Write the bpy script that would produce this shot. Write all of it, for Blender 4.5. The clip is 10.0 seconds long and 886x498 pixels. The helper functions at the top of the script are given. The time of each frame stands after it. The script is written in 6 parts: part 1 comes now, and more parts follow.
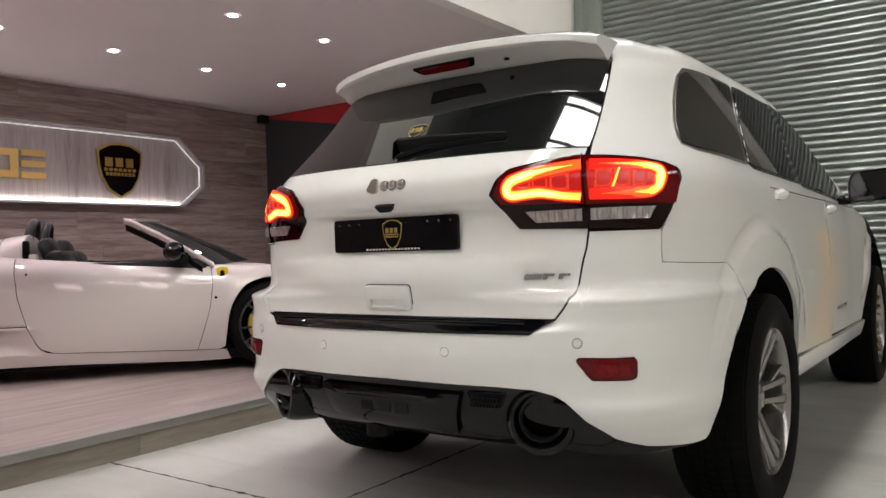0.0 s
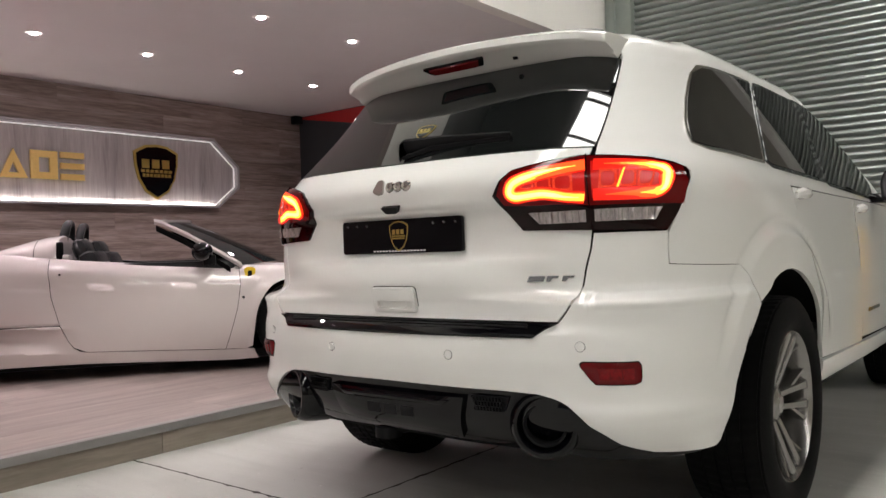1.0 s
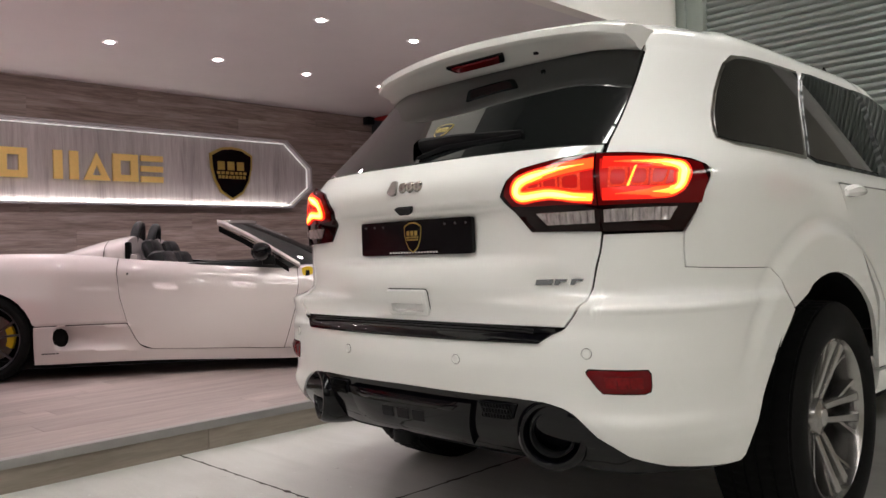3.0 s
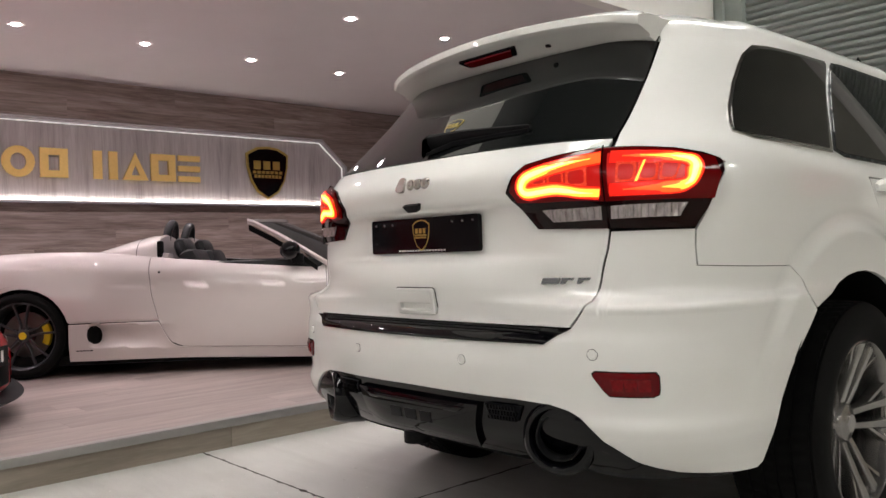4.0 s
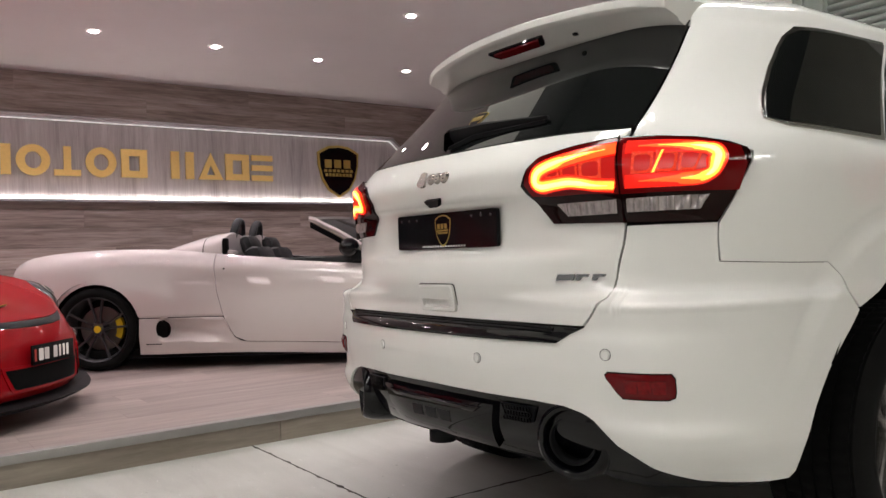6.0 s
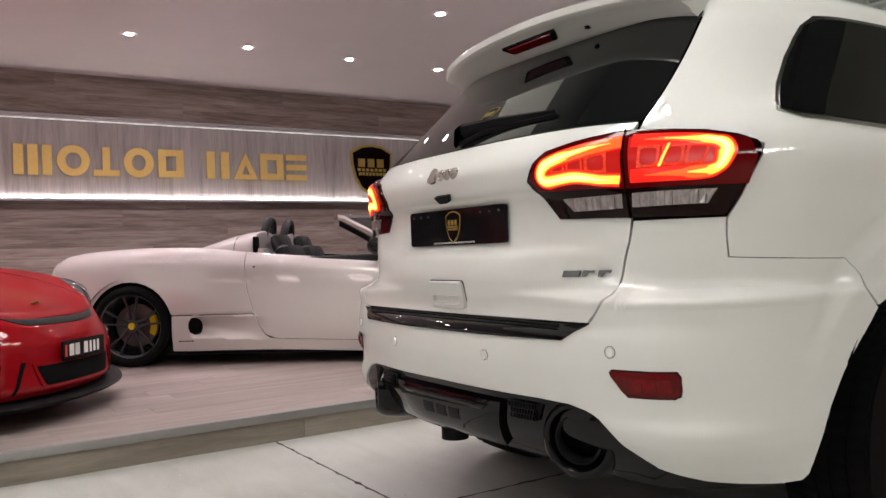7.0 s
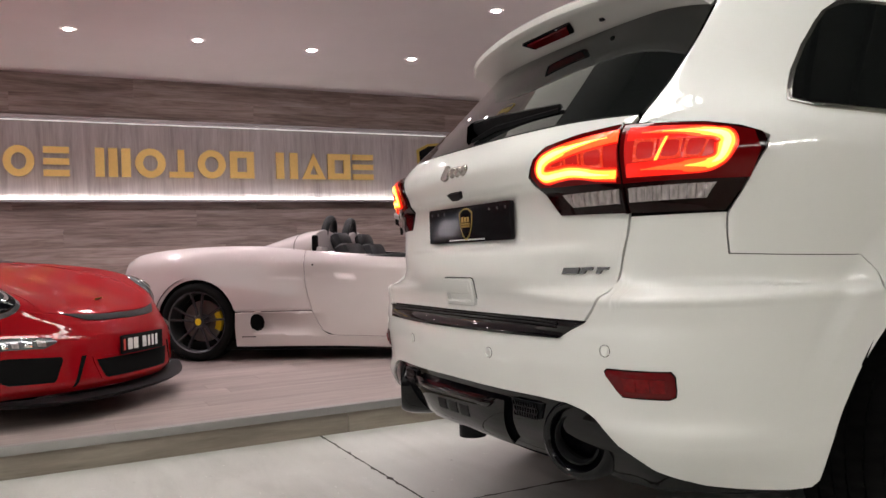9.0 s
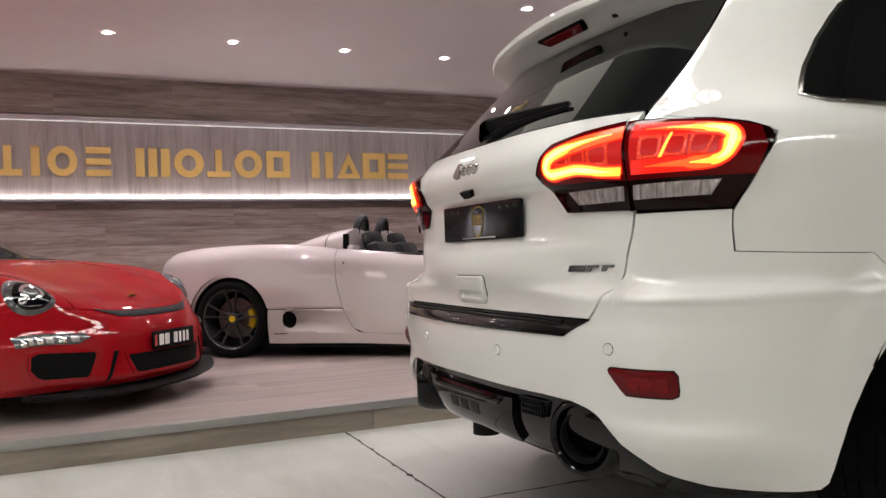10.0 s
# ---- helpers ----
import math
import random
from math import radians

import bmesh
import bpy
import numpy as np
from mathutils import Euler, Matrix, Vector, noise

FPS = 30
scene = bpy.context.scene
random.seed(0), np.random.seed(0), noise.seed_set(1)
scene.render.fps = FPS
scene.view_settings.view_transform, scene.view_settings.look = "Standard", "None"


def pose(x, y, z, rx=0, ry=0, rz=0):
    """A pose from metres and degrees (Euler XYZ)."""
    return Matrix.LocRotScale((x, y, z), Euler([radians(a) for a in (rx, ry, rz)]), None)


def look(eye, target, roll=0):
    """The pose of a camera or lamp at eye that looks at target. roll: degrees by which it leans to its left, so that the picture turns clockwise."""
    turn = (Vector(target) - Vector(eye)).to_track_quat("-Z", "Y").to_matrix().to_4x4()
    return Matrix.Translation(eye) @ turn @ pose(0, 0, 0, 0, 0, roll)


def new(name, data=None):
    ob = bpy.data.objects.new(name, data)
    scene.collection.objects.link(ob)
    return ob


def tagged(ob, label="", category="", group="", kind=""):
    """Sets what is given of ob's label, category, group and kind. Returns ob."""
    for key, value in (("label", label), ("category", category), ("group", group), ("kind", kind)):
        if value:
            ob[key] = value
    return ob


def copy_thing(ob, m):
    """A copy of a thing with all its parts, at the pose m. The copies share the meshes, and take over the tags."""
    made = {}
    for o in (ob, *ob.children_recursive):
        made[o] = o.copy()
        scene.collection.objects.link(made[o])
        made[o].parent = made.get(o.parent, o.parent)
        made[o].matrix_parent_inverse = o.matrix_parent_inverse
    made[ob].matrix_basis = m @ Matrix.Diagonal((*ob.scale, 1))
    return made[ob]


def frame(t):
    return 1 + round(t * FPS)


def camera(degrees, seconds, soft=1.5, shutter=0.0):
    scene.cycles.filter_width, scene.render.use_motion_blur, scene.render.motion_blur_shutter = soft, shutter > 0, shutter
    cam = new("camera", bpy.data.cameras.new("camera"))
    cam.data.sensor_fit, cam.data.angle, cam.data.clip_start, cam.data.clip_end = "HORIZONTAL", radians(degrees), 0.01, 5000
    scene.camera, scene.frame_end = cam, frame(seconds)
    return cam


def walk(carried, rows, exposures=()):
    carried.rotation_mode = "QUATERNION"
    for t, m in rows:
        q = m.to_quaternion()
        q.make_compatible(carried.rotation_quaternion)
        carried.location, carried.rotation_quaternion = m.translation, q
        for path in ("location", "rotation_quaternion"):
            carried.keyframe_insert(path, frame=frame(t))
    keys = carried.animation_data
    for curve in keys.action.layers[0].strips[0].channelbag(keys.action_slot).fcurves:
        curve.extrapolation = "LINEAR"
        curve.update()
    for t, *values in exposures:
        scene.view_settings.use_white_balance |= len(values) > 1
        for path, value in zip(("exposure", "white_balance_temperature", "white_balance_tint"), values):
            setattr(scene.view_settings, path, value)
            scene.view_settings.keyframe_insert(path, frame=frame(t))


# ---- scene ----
cam = camera(58.6, 10.0)
PATH = [
    (0, (1.647, -1.941, 0.965), (0.488, -0.311, 0.965), -1.8),
    (0.5, (1.681, -1.905, 0.968), (0.481, -0.305, 0.967), -1.9),
    (1, (1.727, -1.859, 0.971), (0.485, -0.291, 0.971), -1.9),
    (1.5, (1.778, -1.815, 0.972), (0.494, -0.281, 0.975), -1.9),
    (2, (1.82, -1.77, 0.975), (0.495, -0.272, 0.979), -1.8),
    (2.5, (1.844, -1.719, 0.975), (0.476, -0.26, 0.979), -1.8),
    (4, (1.911, -1.544, 0.966), (0.426, -0.204, 0.971), -1.9),
    (4.5, (1.921, -1.509, 0.975), (0.399, -0.211, 0.981), -1.8),
    (5, (1.953, -1.467, 0.963), (0.396, -0.211, 0.971), -1.9),
    (5.5, (1.978, -1.408, 0.957), (0.388, -0.194, 0.964), -1.9),
    (7, (2.04, -1.272, 0.94), (0.361, -0.185, 0.949), -1.9),
    (7.5, (2.066, -1.221, 0.935), (0.359, -0.179, 0.944), -1.9),
    (8, (2.095, -1.173, 0.932), (0.36, -0.177, 0.943), -1.9),
    (8.5, (2.129, -1.125, 0.932), (0.369, -0.176, 0.943), -2.0),
    (9, (2.152, -1.081, 0.929), (0.367, -0.179, 0.941), -2.0),
    (9.5, (2.172, -1.04, 0.927), (0.364, -0.186, 0.94), -1.9),
    (10, (2.199, -1.001, 0.922), (0.369, -0.195, 0.935), -1.9),
]
walk(cam, [(t, look(eye, target, roll)) for t, eye, target, roll in PATH])

# ---- world, lights ----
world = bpy.data.worlds.new("world")
scene.world = world
world.use_nodes = True
world.node_tree.nodes["Background"].inputs[0].default_value = (0.75, 0.85, 1.0, 1)
world.node_tree.nodes["Background"].inputs[1].default_value = 0.15


def lamp(name, kind, m, power, color=(1, 1, 1), **sizes):
    data = bpy.data.lights.new(name, kind)
    data.energy, data.color = power, color
    for key, value in sizes.items():
        if key == "size":
            data.size = value
        elif key == "size_y":
            data.shape, data.size_y = "RECTANGLE", value
        elif key == "spot":
            data.spot_size, data.spot_blend = radians(value), 0.9
        elif key == "radius":
            data.shadow_soft_size = value
    ob = new(name, data)
    ob.matrix_world = m
    return ob


# unseen area lamp added at the hall's back to brighten the car's rear
lamp("gate_daylight", "AREA", look((0.4, -10.6, 3.6), (0.4, 0, 1.0)), 50, (1.0, 0.97, 0.92), size=7.0, size_y=2.6)


# ---- materials ----
def mat(name, color, rough=0.5, metal=0.0, coat=0.0, vary=0.0, scale=6.0, bump=0.0, bump_scale=60.0, spec=0.5, emit=0.0, glow=None, stretch=(1, 1, 1), random_tint=0.0):
    m = bpy.data.materials.new(name)
    m.use_nodes = True
    n, links = m.node_tree.nodes, m.node_tree.links
    b = n["Principled BSDF"]
    b.inputs["Base Color"].default_value = (*color, 1)
    b.inputs["Roughness"].default_value = rough
    b.inputs["Metallic"].default_value = metal
    b.inputs["Coat Weight"].default_value = coat
    b.inputs["Coat Roughness"].default_value = 0.03
    b.inputs["Coat IOR"].default_value = 1.65
    b.inputs["Specular IOR Level"].default_value = spec
    if emit:
        b.inputs["Emission Color"].default_value = (*(glow or color), 1)
        b.inputs["Emission Strength"].default_value = emit
    if vary or bump or random_tint:
        co = n.new("ShaderNodeTexCoord")
        mp = n.new("ShaderNodeMapping")
        mp.inputs["Scale"].default_value = stretch
        links.new(co.outputs["Object"], mp.inputs[0])
    if vary or random_tint:
        big = n.new("ShaderNodeTexNoise")
        big.inputs["Scale"].default_value, big.inputs["Detail"].default_value, big.inputs["Roughness"].default_value = scale, 8, 0.6
        links.new(mp.outputs[0], big.inputs["Vector"])
        ramp = n.new("ShaderNodeMapRange")
        ramp.inputs[1].default_value, ramp.inputs[2].default_value = 0.25, 0.75
        ramp.inputs[3].default_value, ramp.inputs[4].default_value = 1 - vary, 1 + vary
        links.new(big.outputs[0], ramp.inputs[0])
        mul = n.new("ShaderNodeMix")
        mul.data_type, mul.blend_type = "RGBA", "MULTIPLY"
        mul.inputs[0].default_value = 1
        mul.inputs[6].default_value = (*color, 1)
        links.new(ramp.outputs[0], mul.inputs[7])
        out = mul.outputs[2]
        if random_tint:
            info = n.new("ShaderNodeObjectInfo")
            span = n.new("ShaderNodeMapRange")
            span.inputs[3].default_value, span.inputs[4].default_value = 1 - random_tint, 1 + random_tint
            links.new(info.outputs["Random"], span.inputs[0])
            again = n.new("ShaderNodeMix")
            again.data_type, again.blend_type = "RGBA", "MULTIPLY"
            again.inputs[0].default_value = 1
            links.new(out, again.inputs[6])
            links.new(span.outputs[0], again.inputs[7])
            out = again.outputs[2]
        links.new(out, b.inputs["Base Color"])
        rr = n.new("ShaderNodeMapRange")
        rr.inputs[3].default_value, rr.inputs[4].default_value = max(0.02, rough - vary * 0.3), min(1, rough + vary * 0.3)
        links.new(big.outputs[0], rr.inputs[0])
        links.new(rr.outputs[0], b.inputs["Roughness"])
    if bump:
        fine = n.new("ShaderNodeTexNoise")
        fine.inputs["Scale"].default_value, fine.inputs["Detail"].default_value = bump_scale, 4
        links.new(mp.outputs[0], fine.inputs["Vector"])
        bp = n.new("ShaderNodeBump")
        bp.inputs["Strength"].default_value, bp.inputs["Distance"].default_value = bump, 0.004
        links.new(fine.outputs[0], bp.inputs["Height"])
        links.new(bp.outputs[0], b.inputs["Normal"])
    return m


WHITE_PAINT = mat("white_paint", (0.80, 0.80, 0.78), 0.5, coat=1.0, spec=0.1)
PEARL = mat("pearl_paint", (0.58, 0.525, 0.51), 0.42, metal=0.12, coat=1.0, spec=0.12)
RED_PAINT = mat("red_paint", (0.27, 0.004, 0.008), 0.5, coat=0.5, spec=0.02)
GAP = mat("panel_gap", (0.005, 0.005, 0.005), 0.8, spec=0.08)
BLACK_GLOSS = mat("black_gloss", (0.002, 0.002, 0.003), 0.04, spec=0.3)
BLACK_MATT = mat("black_plastic", (0.008, 0.008, 0.009), 0.5, spec=0.14, vary=0.2, scale=20, bump=0.1, bump_scale=300)
DARK_GLASS = mat("privacy_glass", (0.006, 0.007, 0.007), 0.02, spec=0.6)
CLEAR_GLASS = mat("windscreen_glass", (0.02, 0.025, 0.025), 0.02, spec=0.6)
RUBBER = mat("tyre_rubber", (0.006, 0.006, 0.006), 0.7, spec=0.08, vary=0.25, scale=14, bump=0.15, bump_scale=200)
SILVER = mat("silver_alloy", (0.30, 0.29, 0.282), 0.24, metal=0.95, vary=0.06, scale=30)
DARK_ALLOY = mat("dark_alloy", (0.085, 0.085, 0.09), 0.35, metal=0.6)
DARK_CHROME = mat("smoked_chrome", (0.16, 0.16, 0.165), 0.12, metal=1.0)
SATIN = mat("satin_trim", (0.42, 0.40, 0.37), 0.22, metal=1.0)
CHROME = mat("chrome", (0.75, 0.75, 0.75), 0.08, metal=1.0)
LAMP_RED = mat("lamp_red", (0.12, 0.002, 0.004), 0.08, spec=0.25)
LAMP_FACET = mat("lamp_facet", (0.17, 0.002, 0.004), 0.12, spec=0.25, vary=0.5, scale=80)
LAMP_DARK = mat("lamp_smoked", (0.008, 0.0008, 0.001), 0.05, spec=0.22)
LAMP_CLEAR = mat("lamp_clear", (0.30, 0.26, 0.26), 0.18, metal=0.35, coat=1.0, vary=0.45, scale=90, stretch=(1.6, 1.6, 0.3))
LAMP_LIT = mat("lamp_lit", (0.6, 0.02, 0.01), 0.2, emit=0.75, glow=(1.0, 0.010, 0.005))
LAMP_WARM = mat("lamp_warm", (0.8, 0.08, 0.02), 0.2, emit=1.7, glow=(1.0, 0.07, 0.008))
LAMP_HOT = mat("lamp_hot", (1, 0.4, 0.1), 0.2, emit=3.0, glow=(1.0, 0.24, 0.018))
LAMP_CORE = mat("lamp_core", (1, 0.7, 0.3), 0.2, emit=4.6, glow=(1.0, 0.52, 0.08))
LAMP_GLOW = mat("lamp_red_lens", (0.05, 0.001, 0.002), 0.06, spec=0.22, emit=0.04, glow=(1.0, 0.01, 0.01))
LAMP_FIELD = mat("lamp_inner_field", (0.22, 0.004, 0.004), 0.25, emit=0.42, glow=(1.0, 0.012, 0.006))
LAMP_OPTIC = mat("lamp_optic", (0.3, 0.012, 0.006), 0.25, emit=0.62, glow=(1.0, 0.06, 0.012), vary=0.5, scale=160)
YELLOW = mat("yellow_paint", (0.75, 0.52, 0.02), 0.35, coat=0.5)
GOLD = mat("brushed_gold", (0.98, 0.70, 0.25), 0.34, metal=0.40, vary=0.05, scale=40)
BADGE_GOLD = mat("badge_gold", (0.60, 0.45, 0.12), 0.3, metal=0.8)
CEILING = mat("ceiling_paint", (0.70, 0.67, 0.675), 0.9, vary=0.03, scale=1.5)
BULKHEAD = mat("bulkhead_paint", (0.80, 0.78, 0.74), 0.85, vary=0.03, scale=1.5)
SHUTTER = mat("galvanised_shutter", (0.30, 0.325, 0.31), 0.36, metal=0.45, vary=0.16, scale=2.2, stretch=(1, 1, 5))
POST = mat("grey_green_steel", (0.26, 0.29, 0.265), 0.5, metal=0.2, vary=0.08, scale=4)
JOINT = mat("floor_joint", (0.06, 0.052, 0.045), 0.9, vary=0.4, scale=20)
TRIM = mat("aluminium_trim", (0.33, 0.325, 0.315), 0.45, metal=0.7, vary=0.06, scale=10)
ACRYLIC = mat("frosted_acrylic", (0.50, 0.48, 0.50), 0.08, coat=0.5)
LED = mat("led_strip", (1, 1, 1), 0.5, emit=22.0, glow=(1.0, 0.93, 0.86))
LED_SOFT = mat("led_strip_dim", (1, 1, 1), 0.5, emit=0.45, glow=(1.0, 0.95, 0.92))
DOWNLIGHT = mat("downlight_lens", (1, 1, 1), 0.5, emit=190.0, glow=(1.0, 0.885, 0.93))
RED_WALL = mat("red_wall_paint", (0.42, 0.02, 0.02), 0.6, vary=0.06)
DARK_WALL = mat("charcoal_panel", (0.035, 0.04, 0.045), 0.6, vary=0.1)
WAREHOUSE = mat("warehouse_cladding", (0.16, 0.155, 0.145), 0.7, vary=0.1, scale=1)
CREAM_WALL = mat("cream_block_wall", (0.48, 0.455, 0.40), 0.7, vary=0.12, scale=1.4, bump=0.1)
SAFETY_YELLOW = mat("safety_yellow", (0.72, 0.40, 0.03), 0.4, vary=0.1, scale=9)
SKYLIGHT = mat("skylight_sheet", (0.9, 0.9, 0.9), 0.6, emit=22.0, glow=(1.0, 0.97, 0.92))
BEAM = mat("steel_beam", (0.07, 0.066, 0.066), 0.6)
LEATHER = mat("black_leather", (0.010, 0.010, 0.011), 0.45, spec=0.3, bump=0.15, bump_scale=250)
PLATE_BLACK = mat("plate_black", (0.004, 0.004, 0.005), 0.10, spec=0.2)
PALE_PRINT = mat("pale_print", (0.75, 0.72, 0.70), 0.5)
LENS_GLASS = mat("headlamp_lens", (0.085, 0.085, 0.09), 0.2, metal=0.4, coat=1.0, vary=0.5, scale=25)
DISC = mat("brake_disc", (0.22, 0.21, 0.20), 0.4, metal=0.9)


def ramp_of(n, links, source, stops):
    r = n.new("ShaderNodeValToRGB")
    while len(r.color_ramp.elements) < len(stops):
        r.color_ramp.elements.new(0.5)
    for e, (at, c) in zip(r.color_ramp.elements, stops):
        e.position, e.color = at, (*c, 1)
    links.new(source, r.inputs[0])
    return r.outputs[0]


def noise_of(n, links, vector, scale, detail=6.0, rough=0.6, bend=0.0):
    t = n.new("ShaderNodeTexNoise")
    t.inputs["Scale"].default_value, t.inputs["Detail"].default_value, t.inputs["Roughness"].default_value, t.inputs["Distortion"].default_value = scale, detail, rough, bend
    links.new(vector, t.inputs["Vector"])
    return t.outputs[0]


def calc(n, links, op, a, b):
    t = n.new("ShaderNodeMath")
    t.operation = op
    for k, v in enumerate((a, b)):
        if isinstance(v, (int, float)):
            t.inputs[k].default_value = v
        else:
            links.new(v, t.inputs[k])
    return t.outputs[0]


def wood(name, stops, grain, rough=0.5, tint=0.12, fine=70.0, streak=16.0, patch=2.2, bump=0.25):
    """Printed oak: long streaks, fine pores and cloudy patches; grain is the stretch, 1 across and small along."""
    m = bpy.data.materials.new(name)
    m.use_nodes = True
    n, links = m.node_tree.nodes, m.node_tree.links
    b = n["Principled BSDF"]
    co, info = n.new("ShaderNodeTexCoord"), n.new("ShaderNodeObjectInfo")
    shift = n.new("ShaderNodeVectorMath")
    shift.operation = "ADD"
    links.new(co.outputs["Object"], shift.inputs[0])
    links.new(calc(n, links, "MULTIPLY", info.outputs["Random"], 37.0), shift.inputs[1])
    mp = n.new("ShaderNodeMapping")
    mp.inputs["Scale"].default_value = grain
    links.new(shift.outputs[0], mp.inputs[0])
    a = noise_of(n, links, mp.outputs[0], streak, 7, 0.65, 0.8)
    f = noise_of(n, links, mp.outputs[0], fine, 4, 0.6, 0.3)
    p = noise_of(n, links, mp.outputs[0], patch, 5, 0.55, 1.2)
    mix = calc(n, links, "ADD", calc(n, links, "MULTIPLY", a, 0.48), calc(n, links, "ADD", calc(n, links, "MULTIPLY", f, 0.20), calc(n, links, "MULTIPLY", p, 0.32)))
    colour = ramp_of(n, links, mix, stops)
    span = n.new("ShaderNodeMapRange")
    span.inputs[3].default_value, span.inputs[4].default_value = 1 - tint, 1 + tint
    links.new(info.outputs["Random"], span.inputs[0])
    mul = n.new("ShaderNodeMix")
    mul.data_type, mul.blend_type = "RGBA", "MULTIPLY"
    mul.inputs[0].default_value = 1
    links.new(colour, mul.inputs[6])
    links.new(span.outputs[0], mul.inputs[7])
    links.new(mul.outputs[2], b.inputs["Base Color"])
    links.new(calc(n, links, "ADD", calc(n, links, "MULTIPLY", a, 0.3), rough - 0.15), b.inputs["Roughness"])
    bp = n.new("ShaderNodeBump")
    bp.inputs["Strength"].default_value, bp.inputs["Distance"].default_value = bump, 0.003
    links.new(mix, bp.inputs["Height"])
    links.new(bp.outputs[0], b.inputs["Normal"])
    return m


def concrete(name):
    """Worn sealed slab: soft clouds, trowel streaks, dark stains, pale chips and fine grit."""
    m = bpy.data.materials.new(name)
    m.use_nodes = True
    n, links = m.node_tree.nodes, m.node_tree.links
    b = n["Principled BSDF"]
    co = n.new("ShaderNodeTexCoord")
    at = co.outputs["Object"]
    mp = n.new("ShaderNodeMapping")
    mp.inputs["Scale"].default_value = (0.35, 1.6, 1)
    mp.inputs["Rotation"].default_value = (0, 0, 0.5)
    links.new(at, mp.inputs[0])
    cloud, streak, grit = noise_of(n, links, at, 0.9, 6, 0.55, 0.4), noise_of(n, links, mp.outputs[0], 3.2, 7, 0.62, 0.8), noise_of(n, links, at, 120, 3, 0.6)
    mix = calc(n, links, "ADD", calc(n, links, "MULTIPLY", cloud, 0.50), calc(n, links, "ADD", calc(n, links, "MULTIPLY", streak, 0.38), calc(n, links, "MULTIPLY", grit, 0.12)))
    colour = ramp_of(n, links, mix, ((0.30, (0.27, 0.265, 0.25)), (0.45, (0.43, 0.425, 0.40)), (0.58, (0.53, 0.525, 0.50)), (0.72, (0.60, 0.59, 0.565))))
    for scale, lo, hi, c in ((26.0, 0.70, 0.73, (0.75, 0.74, 0.71)), (19.0, 0.72, 0.76, (0.10, 0.095, 0.085))):
        spot = noise_of(n, links, at, scale, 3, 0.7, 0.6)
        cover = n.new("ShaderNodeMapRange")
        cover.inputs[1].default_value, cover.inputs[2].default_value = lo, hi
        links.new(spot, cover.inputs[0])
        over = n.new("ShaderNodeMix")
        over.data_type = "RGBA"
        links.new(cover.outputs[0], over.inputs[0])
        links.new(colour, over.inputs[6])
        over.inputs[7].default_value = (*c, 1)
        colour = over.outputs[2]
    links.new(colour, b.inputs["Base Color"])
    links.new(calc(n, links, "ADD", calc(n, links, "MULTIPLY", streak, 0.35), 0.22), b.inputs["Roughness"])
    bp = n.new("ShaderNodeBump")
    bp.inputs["Strength"].default_value, bp.inputs["Distance"].default_value = 0.15, 0.004
    links.new(mix, bp.inputs["Height"])
    links.new(bp.outputs[0], b.inputs["Normal"])
    return m


CONCRETE = concrete("concrete_floor")
PLANK = wood("grey_oak_plank", ((0.33, (0.085, 0.062, 0.053)), (0.44, (0.21, 0.158, 0.140)), (0.54, (0.34, 0.270, 0.245)), (0.66, (0.48, 0.405, 0.375))), (1, 0.07, 1), 0.55)
SIGN_WOOD = wood("pale_grey_wood", ((0.30, (0.20, 0.175, 0.175)), (0.44, (0.37, 0.335, 0.335)), (0.56, (0.48, 0.445, 0.445)), (0.70, (0.58, 0.54, 0.54))), (1, 1, 0.07), 0.5)
DECK = wood("deck_laminate", ((0.33, (0.11, 0.083, 0.076)), (0.44, (0.235, 0.185, 0.172)), (0.55, (0.345, 0.283, 0.265)), (0.67, (0.46, 0.39, 0.365))), (1, 0.07, 1), 0.38, 0.05)
RISER = wood("riser_laminate", ((0.30, (0.10, 0.083, 0.066)), (0.44, (0.19, 0.162, 0.130)), (0.56, (0.26, 0.225, 0.185)), (0.70, (0.33, 0.29, 0.245))), (1, 0.10, 1), 0.5, 0.06, 60, 9, 3.0)


# ---- mesh helpers ----
def finish(name, bm, material, parent=None, label="", smooth=True, sharp=35):
    me = bpy.data.meshes.new(name)
    bmesh.ops.recalc_face_normals(bm, faces=bm.faces)
    if smooth:
        for f in bm.faces:
            f.smooth = True
        for e in bm.edges:
            if len(e.link_faces) == 2 and e.calc_face_angle(0) > radians(sharp):
                e.smooth = False
    bm.to_mesh(me)
    bm.free()
    me.materials.append(material)
    ob = new(name, me)
    if parent:
        ob.parent = parent
    if label:
        ob["label"] = label
    return ob


part = finish


def empty(name, label, category, group="", m=None):
    ob = new(name)
    ob.empty_display_size = 0.2
    tagged(ob, label, category, group)
    if m:
        ob.matrix_world = m
    return ob


def box(bm, lo, hi, bevel=0.0, m=None):
    r = bmesh.ops.create_cube(bm, size=1)
    c = [(a + b) / 2 for a, b in zip(lo, hi)]
    d = [b - a for a, b in zip(lo, hi)]
    mm = Matrix.Translation(c) @ Matrix.Diagonal((*d, 1))
    bmesh.ops.transform(bm, matrix=(m @ mm) if m else mm, verts=r["verts"])
    if bevel:
        es = list({e for v in r["verts"] for e in v.link_edges})
        bmesh.ops.bevel(bm, geom=es, offset=bevel, segments=2, affect="EDGES", profile=0.5)
    return bm


def boxed(lo, hi, bevel=0.0, m=None):
    return box(bmesh.new(), lo, hi, bevel, m)


